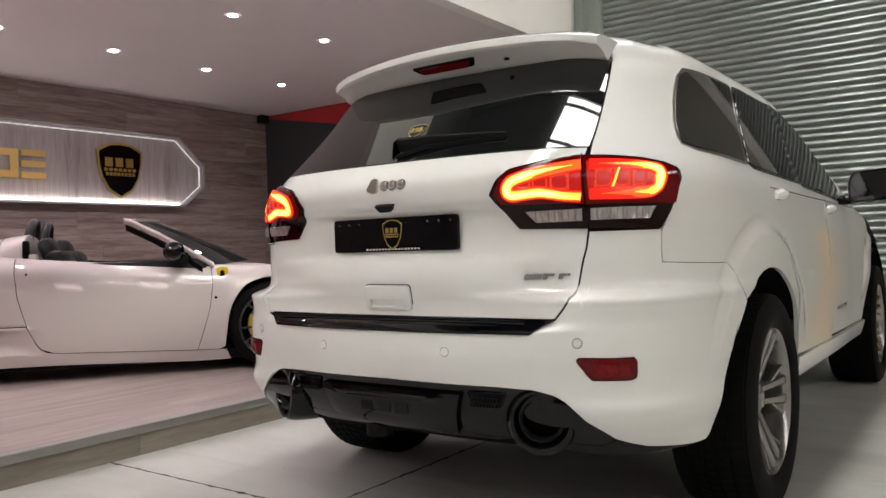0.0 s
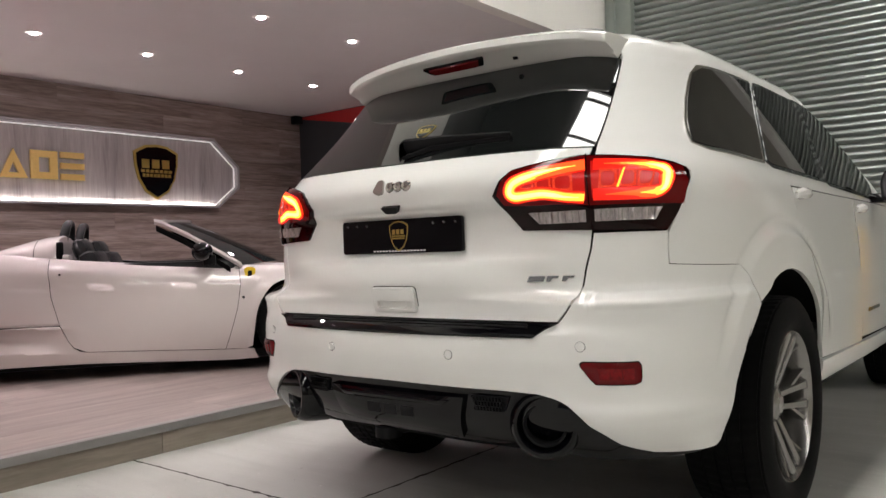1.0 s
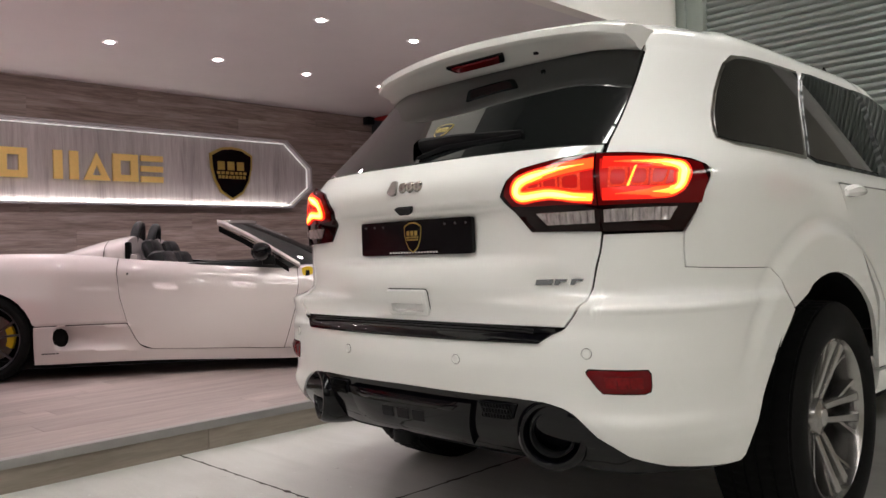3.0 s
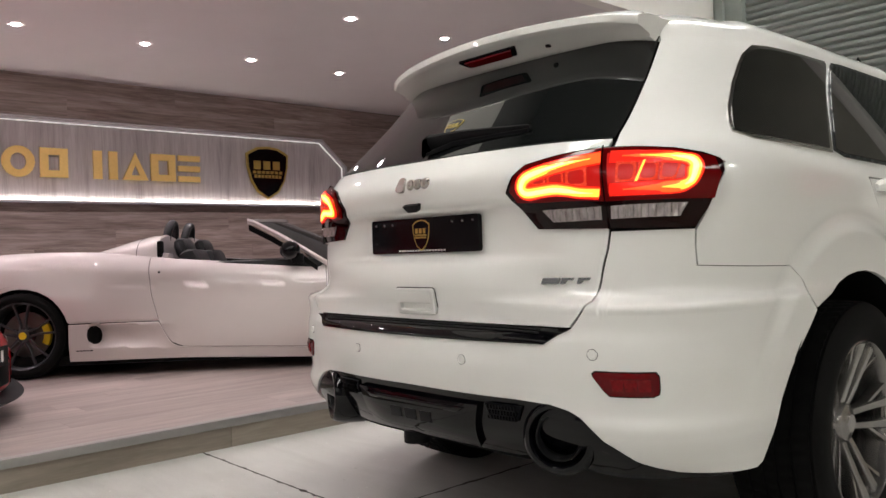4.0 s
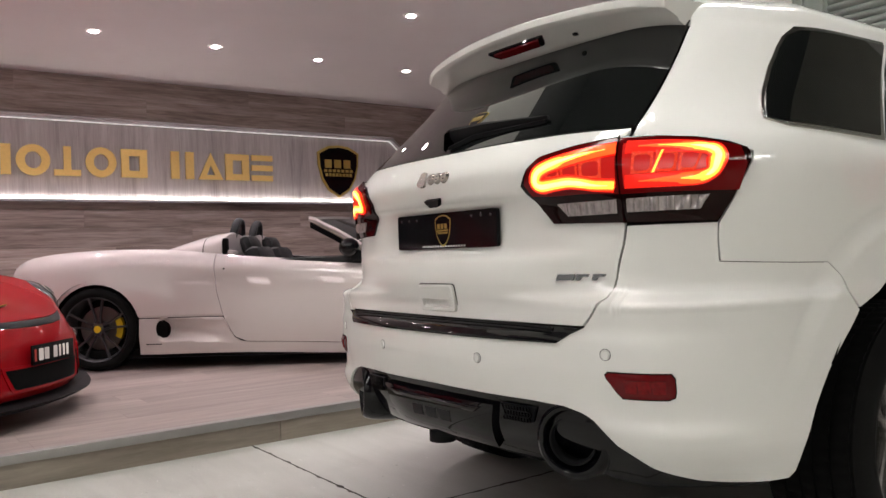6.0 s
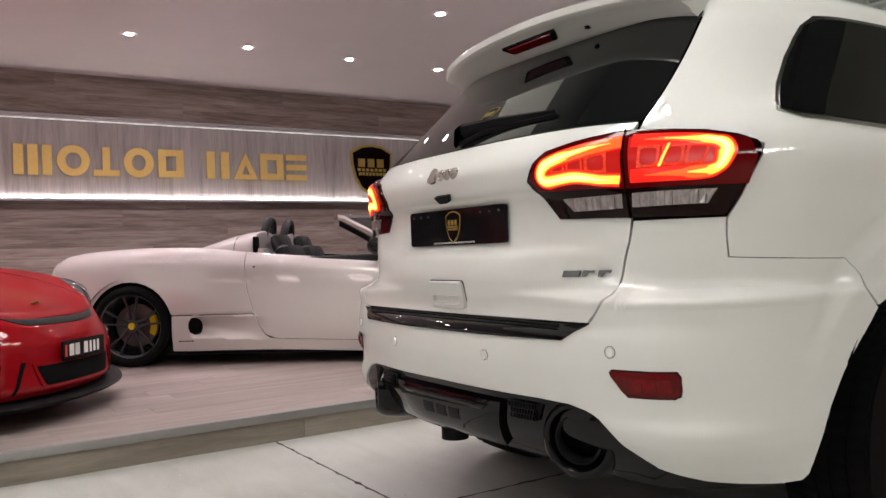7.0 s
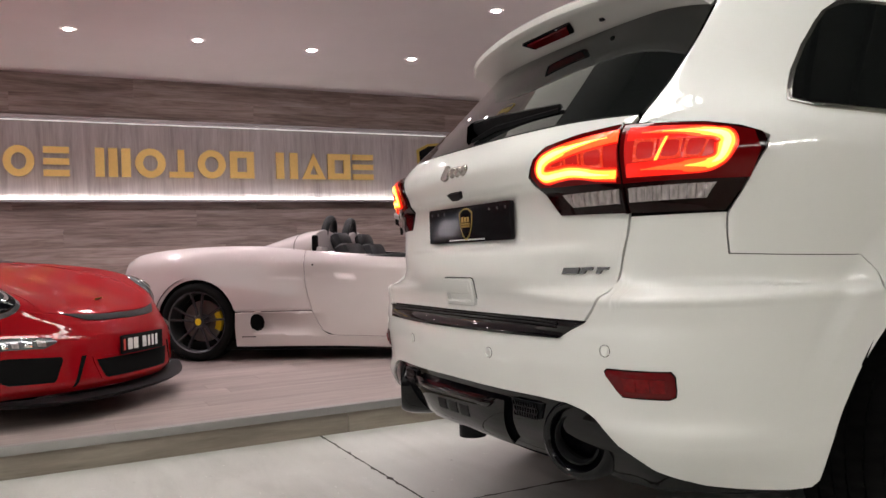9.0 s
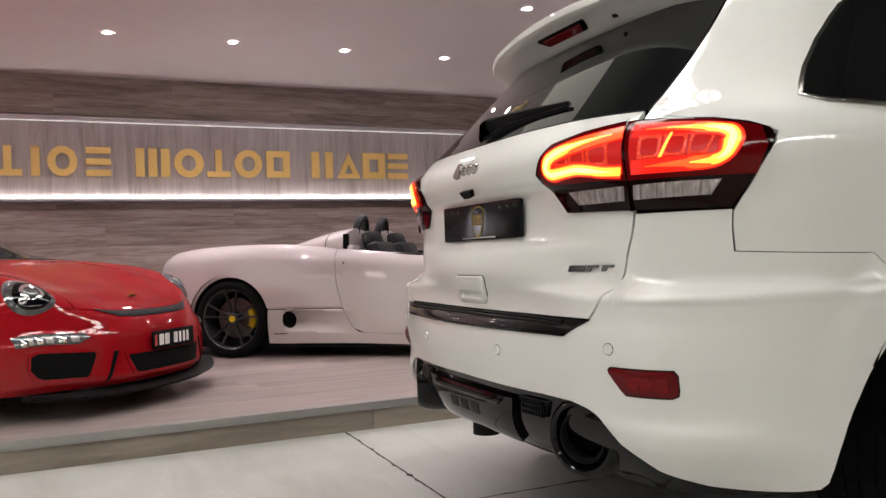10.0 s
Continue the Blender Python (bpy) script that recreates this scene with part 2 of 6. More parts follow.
def setting(name, bm, material, label="", category="", smooth=False):
    ob = finish(name, bm, material, smooth=smooth)
    return tagged(ob, label, category, kind="structure")


def lathe(bm, profile, m, seg=64):
    """A ring surface from (radius, offset along the axle) pairs; m takes its z axis to the axle."""
    rings = []
    for r, h in profile:
        rings.append([bm.verts.new(m @ Vector((r * math.cos(2 * math.pi * k / seg), r * math.sin(2 * math.pi * k / seg), h))) for k in range(seg)])
    for a, b in zip(rings, rings[1:]):
        for k in range(seg):
            bm.faces.new((a[k], a[(k + 1) % seg], b[(k + 1) % seg], b[k]))
    return bm


def half_drum(bm, radius, depth, m, a0=-12, a1=192, n=40):
    """The upper part of a drum, open below and outward: a wheel housing."""
    rings = []
    for k in range(n + 1):
        a = radians(a0 + (a1 - a0) * k / n)
        rings.append([bm.verts.new(m @ Vector((r * math.cos(a), r * math.sin(a), h))) for r, h in ((0.12, -depth), (radius, -depth), (radius, 0.0))])
    for a, b in zip(rings, rings[1:]):
        for k in range(2):
            bm.faces.new((a[k], a[k + 1], b[k + 1], b[k]))
    return bm


def sweep(bm, path, section, closed_section=True, cap=True):
    """A solid from sections: path is a list of functions of a 2D point to 3D."""
    rings = [[bm.verts.new(f(*p)) for p in section] for f in path]
    n = len(section)
    for a, b in zip(rings, rings[1:]):
        for k in range(n if closed_section else n - 1):
            bm.faces.new((a[k], a[(k + 1) % n], b[(k + 1) % n], b[k]))
    if cap:
        bm.faces.new(rings[0])
        bm.faces.new(list(reversed(rings[-1])))
    return bm


def prism(bm, outline, place, depth):
    """A plate: outline of 2D points, place(a, b, d) to 3D, d from 0 to depth."""
    lo = [bm.verts.new(place(a, b, 0)) for a, b in outline]
    hi = [bm.verts.new(place(a, b, depth)) for a, b in outline]
    n = len(outline)
    bm.faces.new(hi)
    bm.faces.new(list(reversed(lo)))
    for k in range(n):
        bm.faces.new((lo[k], lo[(k + 1) % n], hi[(k + 1) % n], hi[k]))
    return bm


def rounded(points, radius, steps=5):
    """A 2D outline with its corners rounded."""
    out = []
    n = len(points)
    for k in range(n):
        p0, p, p1 = (Vector(points[(k + d) % n]) for d in (-1, 0, 1))
        a, b = p0 - p, p1 - p
        r = min(radius, a.length * 0.45, b.length * 0.45)
        s, e = p + a.normalized() * r, p + b.normalized() * r
        for j in range(steps + 1):
            t = j / steps
            q = s * (1 - t) ** 2 + p * 2 * t * (1 - t) + e * t * t
            out.append((q.x, q.y))
    return out


# ---- surfaces of car bodies ----
def hermite(nodes, values, x):
    """Smooth curve through values (n, ...) at nodes, at the positions x; monotone nodes."""
    nodes, values, x = np.asarray(nodes, float), np.asarray(values, float), np.atleast_1d(np.asarray(x, float))
    d = np.diff(values, axis=0) / np.diff(nodes).reshape(-1, *([1] * (values.ndim - 1)))
    tang = np.empty_like(values)
    tang[0], tang[-1] = d[0], d[-1]
    w = np.diff(nodes)
    w1 = (w[1:] / (w[1:] + w[:-1])).reshape(-1, *([1] * (values.ndim - 1)))
    tang[1:-1] = d[:-1] * w1 + d[1:] * (1 - w1)
    most = 2.2 * np.minimum(np.abs(d[:-1]), np.abs(d[1:]))
    tang[1:-1] = np.where(d[:-1] * d[1:] > 0, np.clip(tang[1:-1], -most, most), tang[1:-1])
    i = np.clip(np.searchsorted(nodes, x, side="right") - 1, 0, len(nodes) - 2)
    h = nodes[i + 1] - nodes[i]
    t = (x - nodes[i]) / h
    shape = (-1, *([1] * (values.ndim - 1)))
    t, h = t.reshape(shape), h.reshape(shape)
    return ((1 + 2 * t) * (1 - t) ** 2) * values[i] + t * (1 - t) ** 2 * h * tang[i] + t * t * (3 - 2 * t) * values[i + 1] + t * t * (t - 1) * h * tang[i + 1]


class Skin:
    """A surface over a grid of control points: grid[v][u] in metres, v at its nodes, u at 0, 1, 2 ..."""

    def __init__(self, v_nodes, grid, shape=None, turned=1):
        self.v, self.grid, self.shape, self.turned = np.asarray(v_nodes, float), np.asarray(grid, float), shape, turned
        self.u = np.arange(self.grid.shape[1], dtype=float)

    def raw(self, u, v):
        u, v = np.asarray(u, float).ravel(), np.asarray(v, float).ravel()
        side, u = np.where(u < 0, -1.0, 1.0), np.abs(u)
        cols = hermite(self.v, self.grid, v)
        i = np.clip(u.astype(int), 0, len(self.u) - 2)
        t, k, last = (u - i)[:, None], np.arange(len(u)), len(self.u) - 1
        p1, p2, p3 = cols[k, i], cols[k, i + 1], cols[k, np.minimum(i + 2, last)]
        p0 = np.where((i == 0)[:, None], p2 * (-1, 1, 1), cols[k, np.maximum(i - 1, 0)])
        m1, m2 = (p2 - p0) / 2, (p3 - p1) / 2
        p = ((1 + 2 * t) * (1 - t) ** 2) * p1 + t * (1 - t) ** 2 * m1 + t * t * (3 - 2 * t) * p2 + t * t * (t - 1) * m2
        p = self.shape(p) if self.shape else p
        p[:, 0] *= side
        return p

    def at(self, u, v, out=0.0):
        u, v, e = np.asarray(u, float), np.asarray(v, float), 0.002
        v1, v0 = np.minimum(v + e, self.v[-1]), np.maximum(v - e, self.v[0])
        nrm = np.cross(self.raw(u + e, v) - self.raw(u - e, v), self.raw(u, v1) - self.raw(u, v0))
        nrm /= np.maximum(np.linalg.norm(nrm, axis=1, keepdims=True), 1e-9)
        return self.raw(u, v) + nrm * out * self.turned

    def find(self, axis, value, v, lo, hi):
        """The u in lo..hi at which the coordinate reaches value at v."""
        for _ in range(3):
            us = np.linspace(lo, hi, 60)
            k = int(np.argmin(np.abs(self.raw(us, np.full(60, v))[:, axis] - value)))
            lo, hi = us[max(k - 1, 0)], us[min(k + 1, 59)]
        return float(us[k])


def line(points, n):
    """n points along a polyline in the skin's own coordinates."""
    p = np.asarray(points, float)
    s = np.r_[0, np.cumsum(np.linalg.norm(np.diff(p, axis=0), axis=1))]
    q = np.linspace(0, s[-1], n)
    for v in s[1:-1]:
        k = int(np.argmin(np.abs(q - v)))
        if 0 < k < n - 1:
            q[k] = v
    q.sort()
    return np.c_[np.interp(q, s, p[:, 0]), np.interp(q, s, p[:, 1])]


def coons(bottom, top, left, right, nu, nv):
    """Points of a four-sided patch in the skin's coordinates."""
    B, T, L, R = line(bottom, nu), line(top, nu), line(left, nv), line(right, nv)
    s, t = np.linspace(0, 1, nu)[None, :, None], np.linspace(0, 1, nv)[:, None, None]
    P = (1 - t) * B[None] + t * T[None] + (1 - s) * L[:, None] + s * R[:, None]
    P -= (1 - s) * (1 - t) * B[0] + s * (1 - t) * B[-1] + (1 - s) * t * T[0] + s * t * T[-1]
    return P


def sheet(bm, skin, P, out=0.0, rim=0.008, crown=0.0, side=1):
    """A panel on the skin over the patch P, with its rim folded in; side -1: on the other flank."""
    nv, nu = P.shape[:2]
    flat = P.reshape(-1, 2) * (side, 1)
    s, t = np.meshgrid(np.linspace(-1, 1, nu), np.linspace(-1, 1, nv))
    X = skin.at(flat[:, 0], flat[:, 1], (out + crown * ((1 - s ** 4) * (1 - t ** 4)).ravel())[:, None])
    vs = [bm.verts.new(p) for p in X]
    for j in range(nv - 1):
        for i in range(nu - 1):
            bm.faces.new((vs[j * nu + i], vs[j * nu + i + 1], vs[(j + 1) * nu + i + 1], vs[(j + 1) * nu + i]))
    if rim:
        edge = [i for i in range(nu)] + [j * nu + nu - 1 for j in range(1, nv)] + [(nv - 1) * nu + i for i in range(nu - 2, -1, -1)] + [j * nu for j in range(nv - 2, 0, -1)]
        ws = [bm.verts.new(p) for p in skin.at(flat[edge, 0], flat[edge, 1], out - rim)]
        for q in range(len(edge)):
            r = (q + 1) % len(edge)
            bm.faces.new((vs[edge[r]], vs[edge[q]], ws[q], ws[r]))
    return bm


def panel(name, skin, P, material, parent, label="", out=0.0, rim=0.012, crown=0.0, side=1, eased=None):
    """A sheet on the skin as a part, shaded with the skin's own normals."""
    ob = part(name, sheet(bmesh.new(), skin, P, out, rim, crown, side), material, parent, label)
    if crown and eased is None:
        return ob
    nv, nu = P.shape[:2]
    flat = P.reshape(-1, 2) * (side, 1)
    top = skin.at(flat[:, 0], flat[:, 1], 1.0) - skin.raw(flat[:, 0], flat[:, 1])
    if eased is not None:
        top = eased(skin.raw(flat[:, 0], flat[:, 1]))
        top /= np.linalg.norm(top, axis=1, keepdims=True)
    me, faces = ob.data, (nu - 1) * (nv - 1)
    given = np.zeros((len(me.loops), 3))
    for poly in me.polygons[:faces]:
        v = list(poly.vertices)
        n = top[v]
        if n.mean(axis=0) @ np.array(poly.normal) < 0:
            n = -n
        given[poly.loop_start:poly.loop_start + poly.loop_total] = n
    me.normals_split_custom_set(given.tolist())
    return ob


# ---- the hall and the display bay ----
WALL_X, BAY_END, CEIL_Z, EDGE_X, DECK_Z, DOOR_Y = -6.64, 5.57, 2.87, -1.88, 0.145, 5.3
setting("floor", boxed((-8, -11, -0.2), (9, 7, 0)), CONCRETE, "pale grey polished concrete floor with saw-cut joints", "floor")
rnd = random.Random(5)


def worn_joint(a, b):
    """A saw-cut with chipped edges between two places on the floor."""
    a, b = Vector(a), Vector(b)
    n = int((b - a).length / 0.03)
    side = Vector((-(b - a).y, (b - a).x)).normalized()
    bm = bmesh.new()
    rings = []
    for k in range(n + 1):
        p = a.lerp(b, k / n)
        chip = [0.0032 + (rnd.random() ** 6) * 0.011 + 0.0012 * rnd.random() for _ in (0, 1)]
        rings.append([bm.verts.new((*(p + side * w), 0.0012)) for w in (-chip[0], chip[1])])
    for p, q in zip(rings, rings[1:]):
        bm.faces.new((p[0], p[1], q[1], q[0]))
    return bm


for a, b in (((-1.835, 0.18), (9, 0.18)), ((-0.478, -11), (-0.478, 5.3)), ((-1.835, -3.996), (9, -3.996))):
    setting("floor_joint", worn_joint(a, b), JOINT, "dark saw-cut joint in the concrete floor", "joint")
setting("wall_display", boxed((WALL_X - 0.2, -10.9, -0.1), (WALL_X - 0.012, BAY_END + 0.1, 3.1)), DARK_WALL, "wall behind the plank cladding", "wall")
setting("ceiling", boxed((WALL_X - 0.1, -10.9, CEIL_Z), (EDGE_X - 0.02, BAY_END + 0.1, CEIL_Z + 0.12)), CEILING, "matt white plasterboard ceiling", "ceiling")
setting("bulkhead", boxed((EDGE_X - 0.02, -10.9, CEIL_Z - 0.004), (EDGE_X + 0.1, DOOR_Y, 4.0)), BULKHEAD, "cream painted bulkhead above the display bay", "bulkhead")
setting("wall_west_upper", boxed((EDGE_X - 0.02, -10.9, 4.0), (EDGE_X + 0.09, DOOR_Y, 5.4)), BEAM, "dark cladding above the bulkhead", "wall")
setting("wall_bay_end", boxed((WALL_X - 0.1, BAY_END, 0), (-1.9, BAY_END + 0.15, 3.0)), DARK_WALL, "charcoal end wall of the display bay", "wall")
bm = bmesh.new()
prism(bm, [(WALL_X + 0.02, 2.86), (-1.9, 2.86), (-1.9, 2.05), (WALL_X + 0.02, 2.84)], lambda a, b, d: (a, BAY_END - d, b), 0.006)
setting("wall_stripe", bm, RED_WALL, "red painted diagonal band on the end wall", "painted band")
# stage
setting("stage", boxed((WALL_X - 0.1, -10.5, 0), (-1.86, BAY_END, DECK_Z - 0.004)), RISER, "low display stage with a wood-look riser", "stage")
deck = setting("stage_deck", boxed((WALL_X, -10.5, DECK_Z - 0.004), (-1.875, BAY_END, DECK_Z - 0.0015)), DECK, "pinkish grey wood-look laminate deck of the stage", "deck")
deck_board = finish("deck_board", boxed((0, 0, 0), (0.1976, 1.599, 0.002), 0.0005), DECK, deck, smooth=False)
deck_board.location = (-2.0755, -4.0, DECK_Z - 0.0015)
for row in range(23):
    for k in range(6):
        if row or k:
            c = deck_board.copy()
            scene.collection.objects.link(c)
            c.location = (-2.0755 - 0.198 * row, -4.0 + 1.6 * k - (0.0, 0.63, 1.1, 0.27, 0.9)[row % 5] + (0.6 if row % 2 else 0.0), DECK_Z - 0.0015)
bm = boxed((-1.875, -10.5, 0.105), (-1.826, BAY_END, DECK_Z + 0.002), 0.003)
setting("trim", bm, TRIM, "aluminium edge trim of the stage", "trim", True)
for k in range(9):
    y0 = 0.335 - 1.82 * (k - 2)
    bm = boxed((-1.86, y0 - 1.817, 0.0), (-1.835, y0, 0.104), 0.001)
    ob = part("riser_board", bm, RISER, bpy.data.objects["stage"], smooth=False)
# shutter
SHUT_END, PITCH = 2.2, 0.0615
shut = setting("roller_shutter", boxed((-1.5, DOOR_Y + 0.03, 0), (SHUT_END, DOOR_Y + 0.05, 4.9)), SHUTTER, "closed grey corrugated steel roller shutter", "roller shutter")
slat = bmesh.new()
section = [(0.010, 0.0)] + [(0.008 - 0.026 * math.sin(math.pi * k / 12) ** 0.8, PITCH * (0.04 + 0.92 * k / 12)) for k in range(13)] + [(0.010, PITCH)]
sweep(slat, [lambda a, b, x=x: (x, a, b) for x in (-1.5, SHUT_END)], section, False, False)
one = finish("slat", slat, SHUTTER, shut)
one.location = (0, DOOR_Y + 0.018, 0.0)
for k in range(1, 79):
    c = one.copy()
    scene.collection.objects.link(c)
    c.location = (0, DOOR_Y + 0.018, PITCH * k)
setting("door_post", boxed((SHUT_END, DOOR_Y - 0.20, 0), (SHUT_END + 0.22, DOOR_Y + 0.1, 5.4), 0.006), BULKHEAD, "cream painted column beside the shutter", "post", True)
for x0, x1, d in ((-1.86, -1.72, 0.05), (-1.72, -1.66, 0.11), (-1.66, -1.5, 0.07)):
    setting("door_post", boxed((x0, DOOR_Y - d, 0), (x1, DOOR_Y + 0.1, 5.4), 0.004), POST, "grey-green steel guide post of the shutter", "post", True)
# the rest of the hall
setting("wall_front", boxed((-2, DOOR_Y + 0.1, 0), (9, DOOR_Y + 0.3, 5.6)), CREAM_WALL, "cream painted front wall of the hall", "wall")
setting("wall_east", boxed((8.2, -11, 0), (8.4, 5.6, 5.6)), CREAM_WALL, "cream painted side wall of the hall", "wall")
bollard = empty("bollard", "yellow steel safety bollard on the concrete floor", "bollard", m=pose(1.42, 4.95, 0))
part("tube", lathe(bmesh.new(), [(0.062, 0.0), (0.062, 1.06), (0.055, 1.10), (0.035, 1.122), (0.001, 1.13)], Matrix(), 32), SAFETY_YELLOW, bollard)
part("base_plate", boxed((-0.1, -0.1, 0), (0.1, 0.1, 0.012), 0.003), SAFETY_YELLOW, bollard)
board_red = empty("wall_board", "red painted board on the cream front wall", "board", m=pose(3.15, DOOR_Y + 0.1, 2.25))
part("panel", boxed((-0.55, -0.06, -0.45), (0.55, 0.0, 0.45), 0.008), RED_WALL, board_red)
part("batten", boxed((-0.55, -0.085, -0.02), (0.55, -0.061, 0.02), 0.004), POST, board_red)
setting("wall_south", boxed((-8, -11.2, 0), (8.4, -11, 5.6)), WAREHOUSE, "clad back wall of the hall", "wall")
setting("roof", boxed((-2.0, -11.2, 5.42), (8.4, 5.6, 5.5)), BEAM, "dark hall roof", "roof")
# second strip is unseen, added to light the car's right flank
for x0, x1 in ((-0.07, 0.58), (6.15, 6.6)):
    sky_strip = setting("skylight", boxed((x0, -10, 5.36), (x1, 5.0, 5.38)), SKYLIGHT, "bright translucent roof skylight strip, the eastern one an added fill", "skylight")
    for k in range(44):
        part("glazing_bar", boxed((x0 - 0.01, -9.9 + 0.335 * k, 5.335), (x1 + 0.01, -9.9 + 0.335 * k + (0.09 if k % 3 == 0 else 0.03), 5.358)), BEAM, sky_strip, smooth=False)
for k in range(20):
    y = -9.6 + 0.75 * k - 0.05 * (k % 2)
    setting("purlin", boxed((-1.7, y, 5.25), (8.2, y + 0.11, 5.36)), BEAM, "dark steel roof purlin", "beam")
LIGHTS_Y = [-5.98 + 1.025 * k for k in range(-3, 11)]


def downlight(m):
    top = empty("downlight", "round recessed white ceiling downlight, lit", "downlight", "downlights", m)
    part("bezel", lathe(bmesh.new(), [(0.034, -0.001), (0.038, -0.006), (0.056, -0.009), (0.063, -0.004), (0.064, 0.001)], Matrix(), 32), CEILING, top)
    part("lens", lathe(bmesh.new(), [(0.0005, -0.015), (0.014, -0.0135), (0.026, -0.009), (0.033, -0.002)], Matrix(), 32), DOWNLIGHT, top, "glowing lens")
    return top


first = downlight(pose(-4.93, LIGHTS_Y[0], CEIL_Z))
for x in (-4.93, -3.28):
    for y in LIGHTS_Y:
        if (x, y) != (-4.93, LIGHTS_Y[0]):
            copy_thing(first, pose(x, y, CEIL_Z))
# the downlights' beams
for x, power in ((-4.93, 62), (-3.28, 27)):
    for y in LIGHTS_Y[1:]:
        lamp("downlight_beam", "SPOT", pose(x, y, CEIL_Z - 0.022), power, (1.0, 0.885, 0.93), spot=136, radius=0.03)


# ---- the white off-roader ----
# height, rear centre, rear at 0.3, bend (x, y), corner (x, y), flank start (x, y), flank half-width
SUV_A = [
    (0.34, 0.15, 0.15, 0.6, 0.19, 0.74, 0.25, 0.872, 0.5, 0.9),
    (0.4, 0.085, 0.09, 0.61, 0.14, 0.775, 0.215, 0.89, 0.48, 0.925),
    (0.47, 0.045, 0.053, 0.618, 0.100, 0.798, 0.180, 0.914, 0.455, 0.942),
    (0.495, 0.040, 0.049, 0.62, 0.096, 0.801, 0.176, 0.917, 0.452, 0.944),
    (0.53, 0.034, 0.044, 0.62, 0.099, 0.797, 0.187, 0.915, 0.460, 0.946),
    (0.65, 0, 0.016, 0.63, 0.086, 0.8, 0.18, 0.92, 0.45, 0.952),
    (0.715, 0.008, 0.022, 0.63, 0.087, 0.8, 0.185, 0.92, 0.46, 0.955),
    (0.745, 0.06, 0.068, 0.62, 0.091, 0.799, 0.191, 0.920, 0.463, 0.955),
    (0.785, 0.066, 0.076, 0.614, 0.091, 0.800, 0.187, 0.921, 0.462, 0.954),
    (0.807, 0.064, 0.074, 0.608, 0.091, 0.801, 0.183, 0.922, 0.462, 0.953),
    (0.811, 0.063, 0.073, 0.606, 0.093, 0.800, 0.186, 0.921, 0.464, 0.952),
    (0.834, 0.060, 0.071, 0.597, 0.134, 0.782, 0.250, 0.905, 0.505, 0.951),
    (0.86, 0.055, 0.068, 0.59, 0.142, 0.779, 0.266, 0.902, 0.522, 0.95),
]
SUV_B = [
    (0.925, 0.064, 0.078, 0.58, 0.140, 0.780, 0.267, 0.901, 0.53, 0.947),
    (0.955, 0.096, 0.108, 0.578, 0.142, 0.781, 0.268, 0.901, 0.53, 0.945),
    (1.02, 0.108, 0.116, 0.57, 0.142, 0.783, 0.27, 0.902, 0.54, 0.94),
    (1.08, 0.106, 0.112, 0.57, 0.132, 0.783, 0.278, 0.899, 0.555, 0.932),
    (1.102, 0.066, 0.076, 0.57, 0.128, 0.783, 0.281, 0.898, 0.56, 0.929),
    (1.17, 0.048, 0.058, 0.57, 0.12, 0.778, 0.305, 0.888, 0.58, 0.918),
    (1.24, 0.095, 0.103, 0.56, 0.165, 0.758, 0.35, 0.864, 0.62, 0.89),
    (1.31, 0.172, 0.18, 0.545, 0.238, 0.719, 0.41, 0.813, 0.67, 0.861),
    (1.45, 0.322, 0.332, 0.51, 0.38, 0.66, 0.51, 0.748, 0.74, 0.8),
    (1.59, 0.468, 0.478, 0.48, 0.51, 0.61, 0.6, 0.688, 0.8, 0.738),
    (1.67, 0.548, 0.556, 0.46, 0.585, 0.575, 0.67, 0.642, 0.86, 0.69),
    (1.715, 0.64, 0.65, 0.43, 0.68, 0.52, 0.76, 0.57, 0.94, 0.62),
]
REAR_AXLE, FRONT_AXLE, HUB = 1.045, 3.96, 0.385


def suv_front(z):
    """How far forward the body reaches at a height: bumper, bonnet, windscreen."""
    return float(np.interp(z, (0.34, 0.55, 0.95, 1.08, 1.14, 1.715), (4.70, 4.84, 4.80, 4.45, 3.62, 2.55)))


def suv_flare(p):
    """Lifts the wheel-arch lips out of the flank, with a soft groove round them."""
    q = p.copy()
    for axle in (1.06, FRONT_AXLE):
        r = np.hypot(p[:, 1] - axle, p[:, 2] - HUB)
        k = np.clip((0.640 - r) / 0.045, 0, 1)
        high = np.clip((p[:, 2] - 0.52) / 0.25, 0, 1)
        lift = 0.013 * k * k * (3 - 2 * k) - 0.0035 * np.exp(-((r - 0.652) / 0.016) ** 2)
        on = (p[:, 0] > 0.80) & (p[:, 2] < 1.10)
        q[:, 0] = np.where(on, q[:, 0] + lift * high * high * (3 - 2 * high), q[:, 0])
    return q


def suv_rows():
    rows = []
    for z, y0, y1, x2, y2, x3, y3, x4, y4, xs in SUV_A + SUV_B:
        yf = suv_front(z)
        rows.append([(0, y0, z), (0.3, y1, z), (x2, y2, z), (x3, y3, z), (x4, y4, z), (xs, 1.1, z), (xs + 0.004, 1.9, z), (xs, min(2.9, yf - 0.55), z), (xs * 0.95, yf - 0.30, z), (xs * 0.62, yf - 0.05, z), (0, yf, z)])
    return [r[0] for r in SUV_A + SUV_B], rows


SUV = Skin(*suv_rows(), shape=suv_flare)


def on_rear(x, z):
    return SUV.find(0, x, z, 0, 4), z


def on_side(y, z):
    return SUV.find(1, y, z, 2.5, 9.5), z


def suv_panel(name, parent, bottom, top, left, right, material, nu=24, nv=16, out=0.0, rim=0.012, label="", crown=0.0, side=1, eased=None):
    return panel(name, SUV, coons(bottom, top, left, right, nu, nv), material, parent, label, out, rim, crown, side, eased)

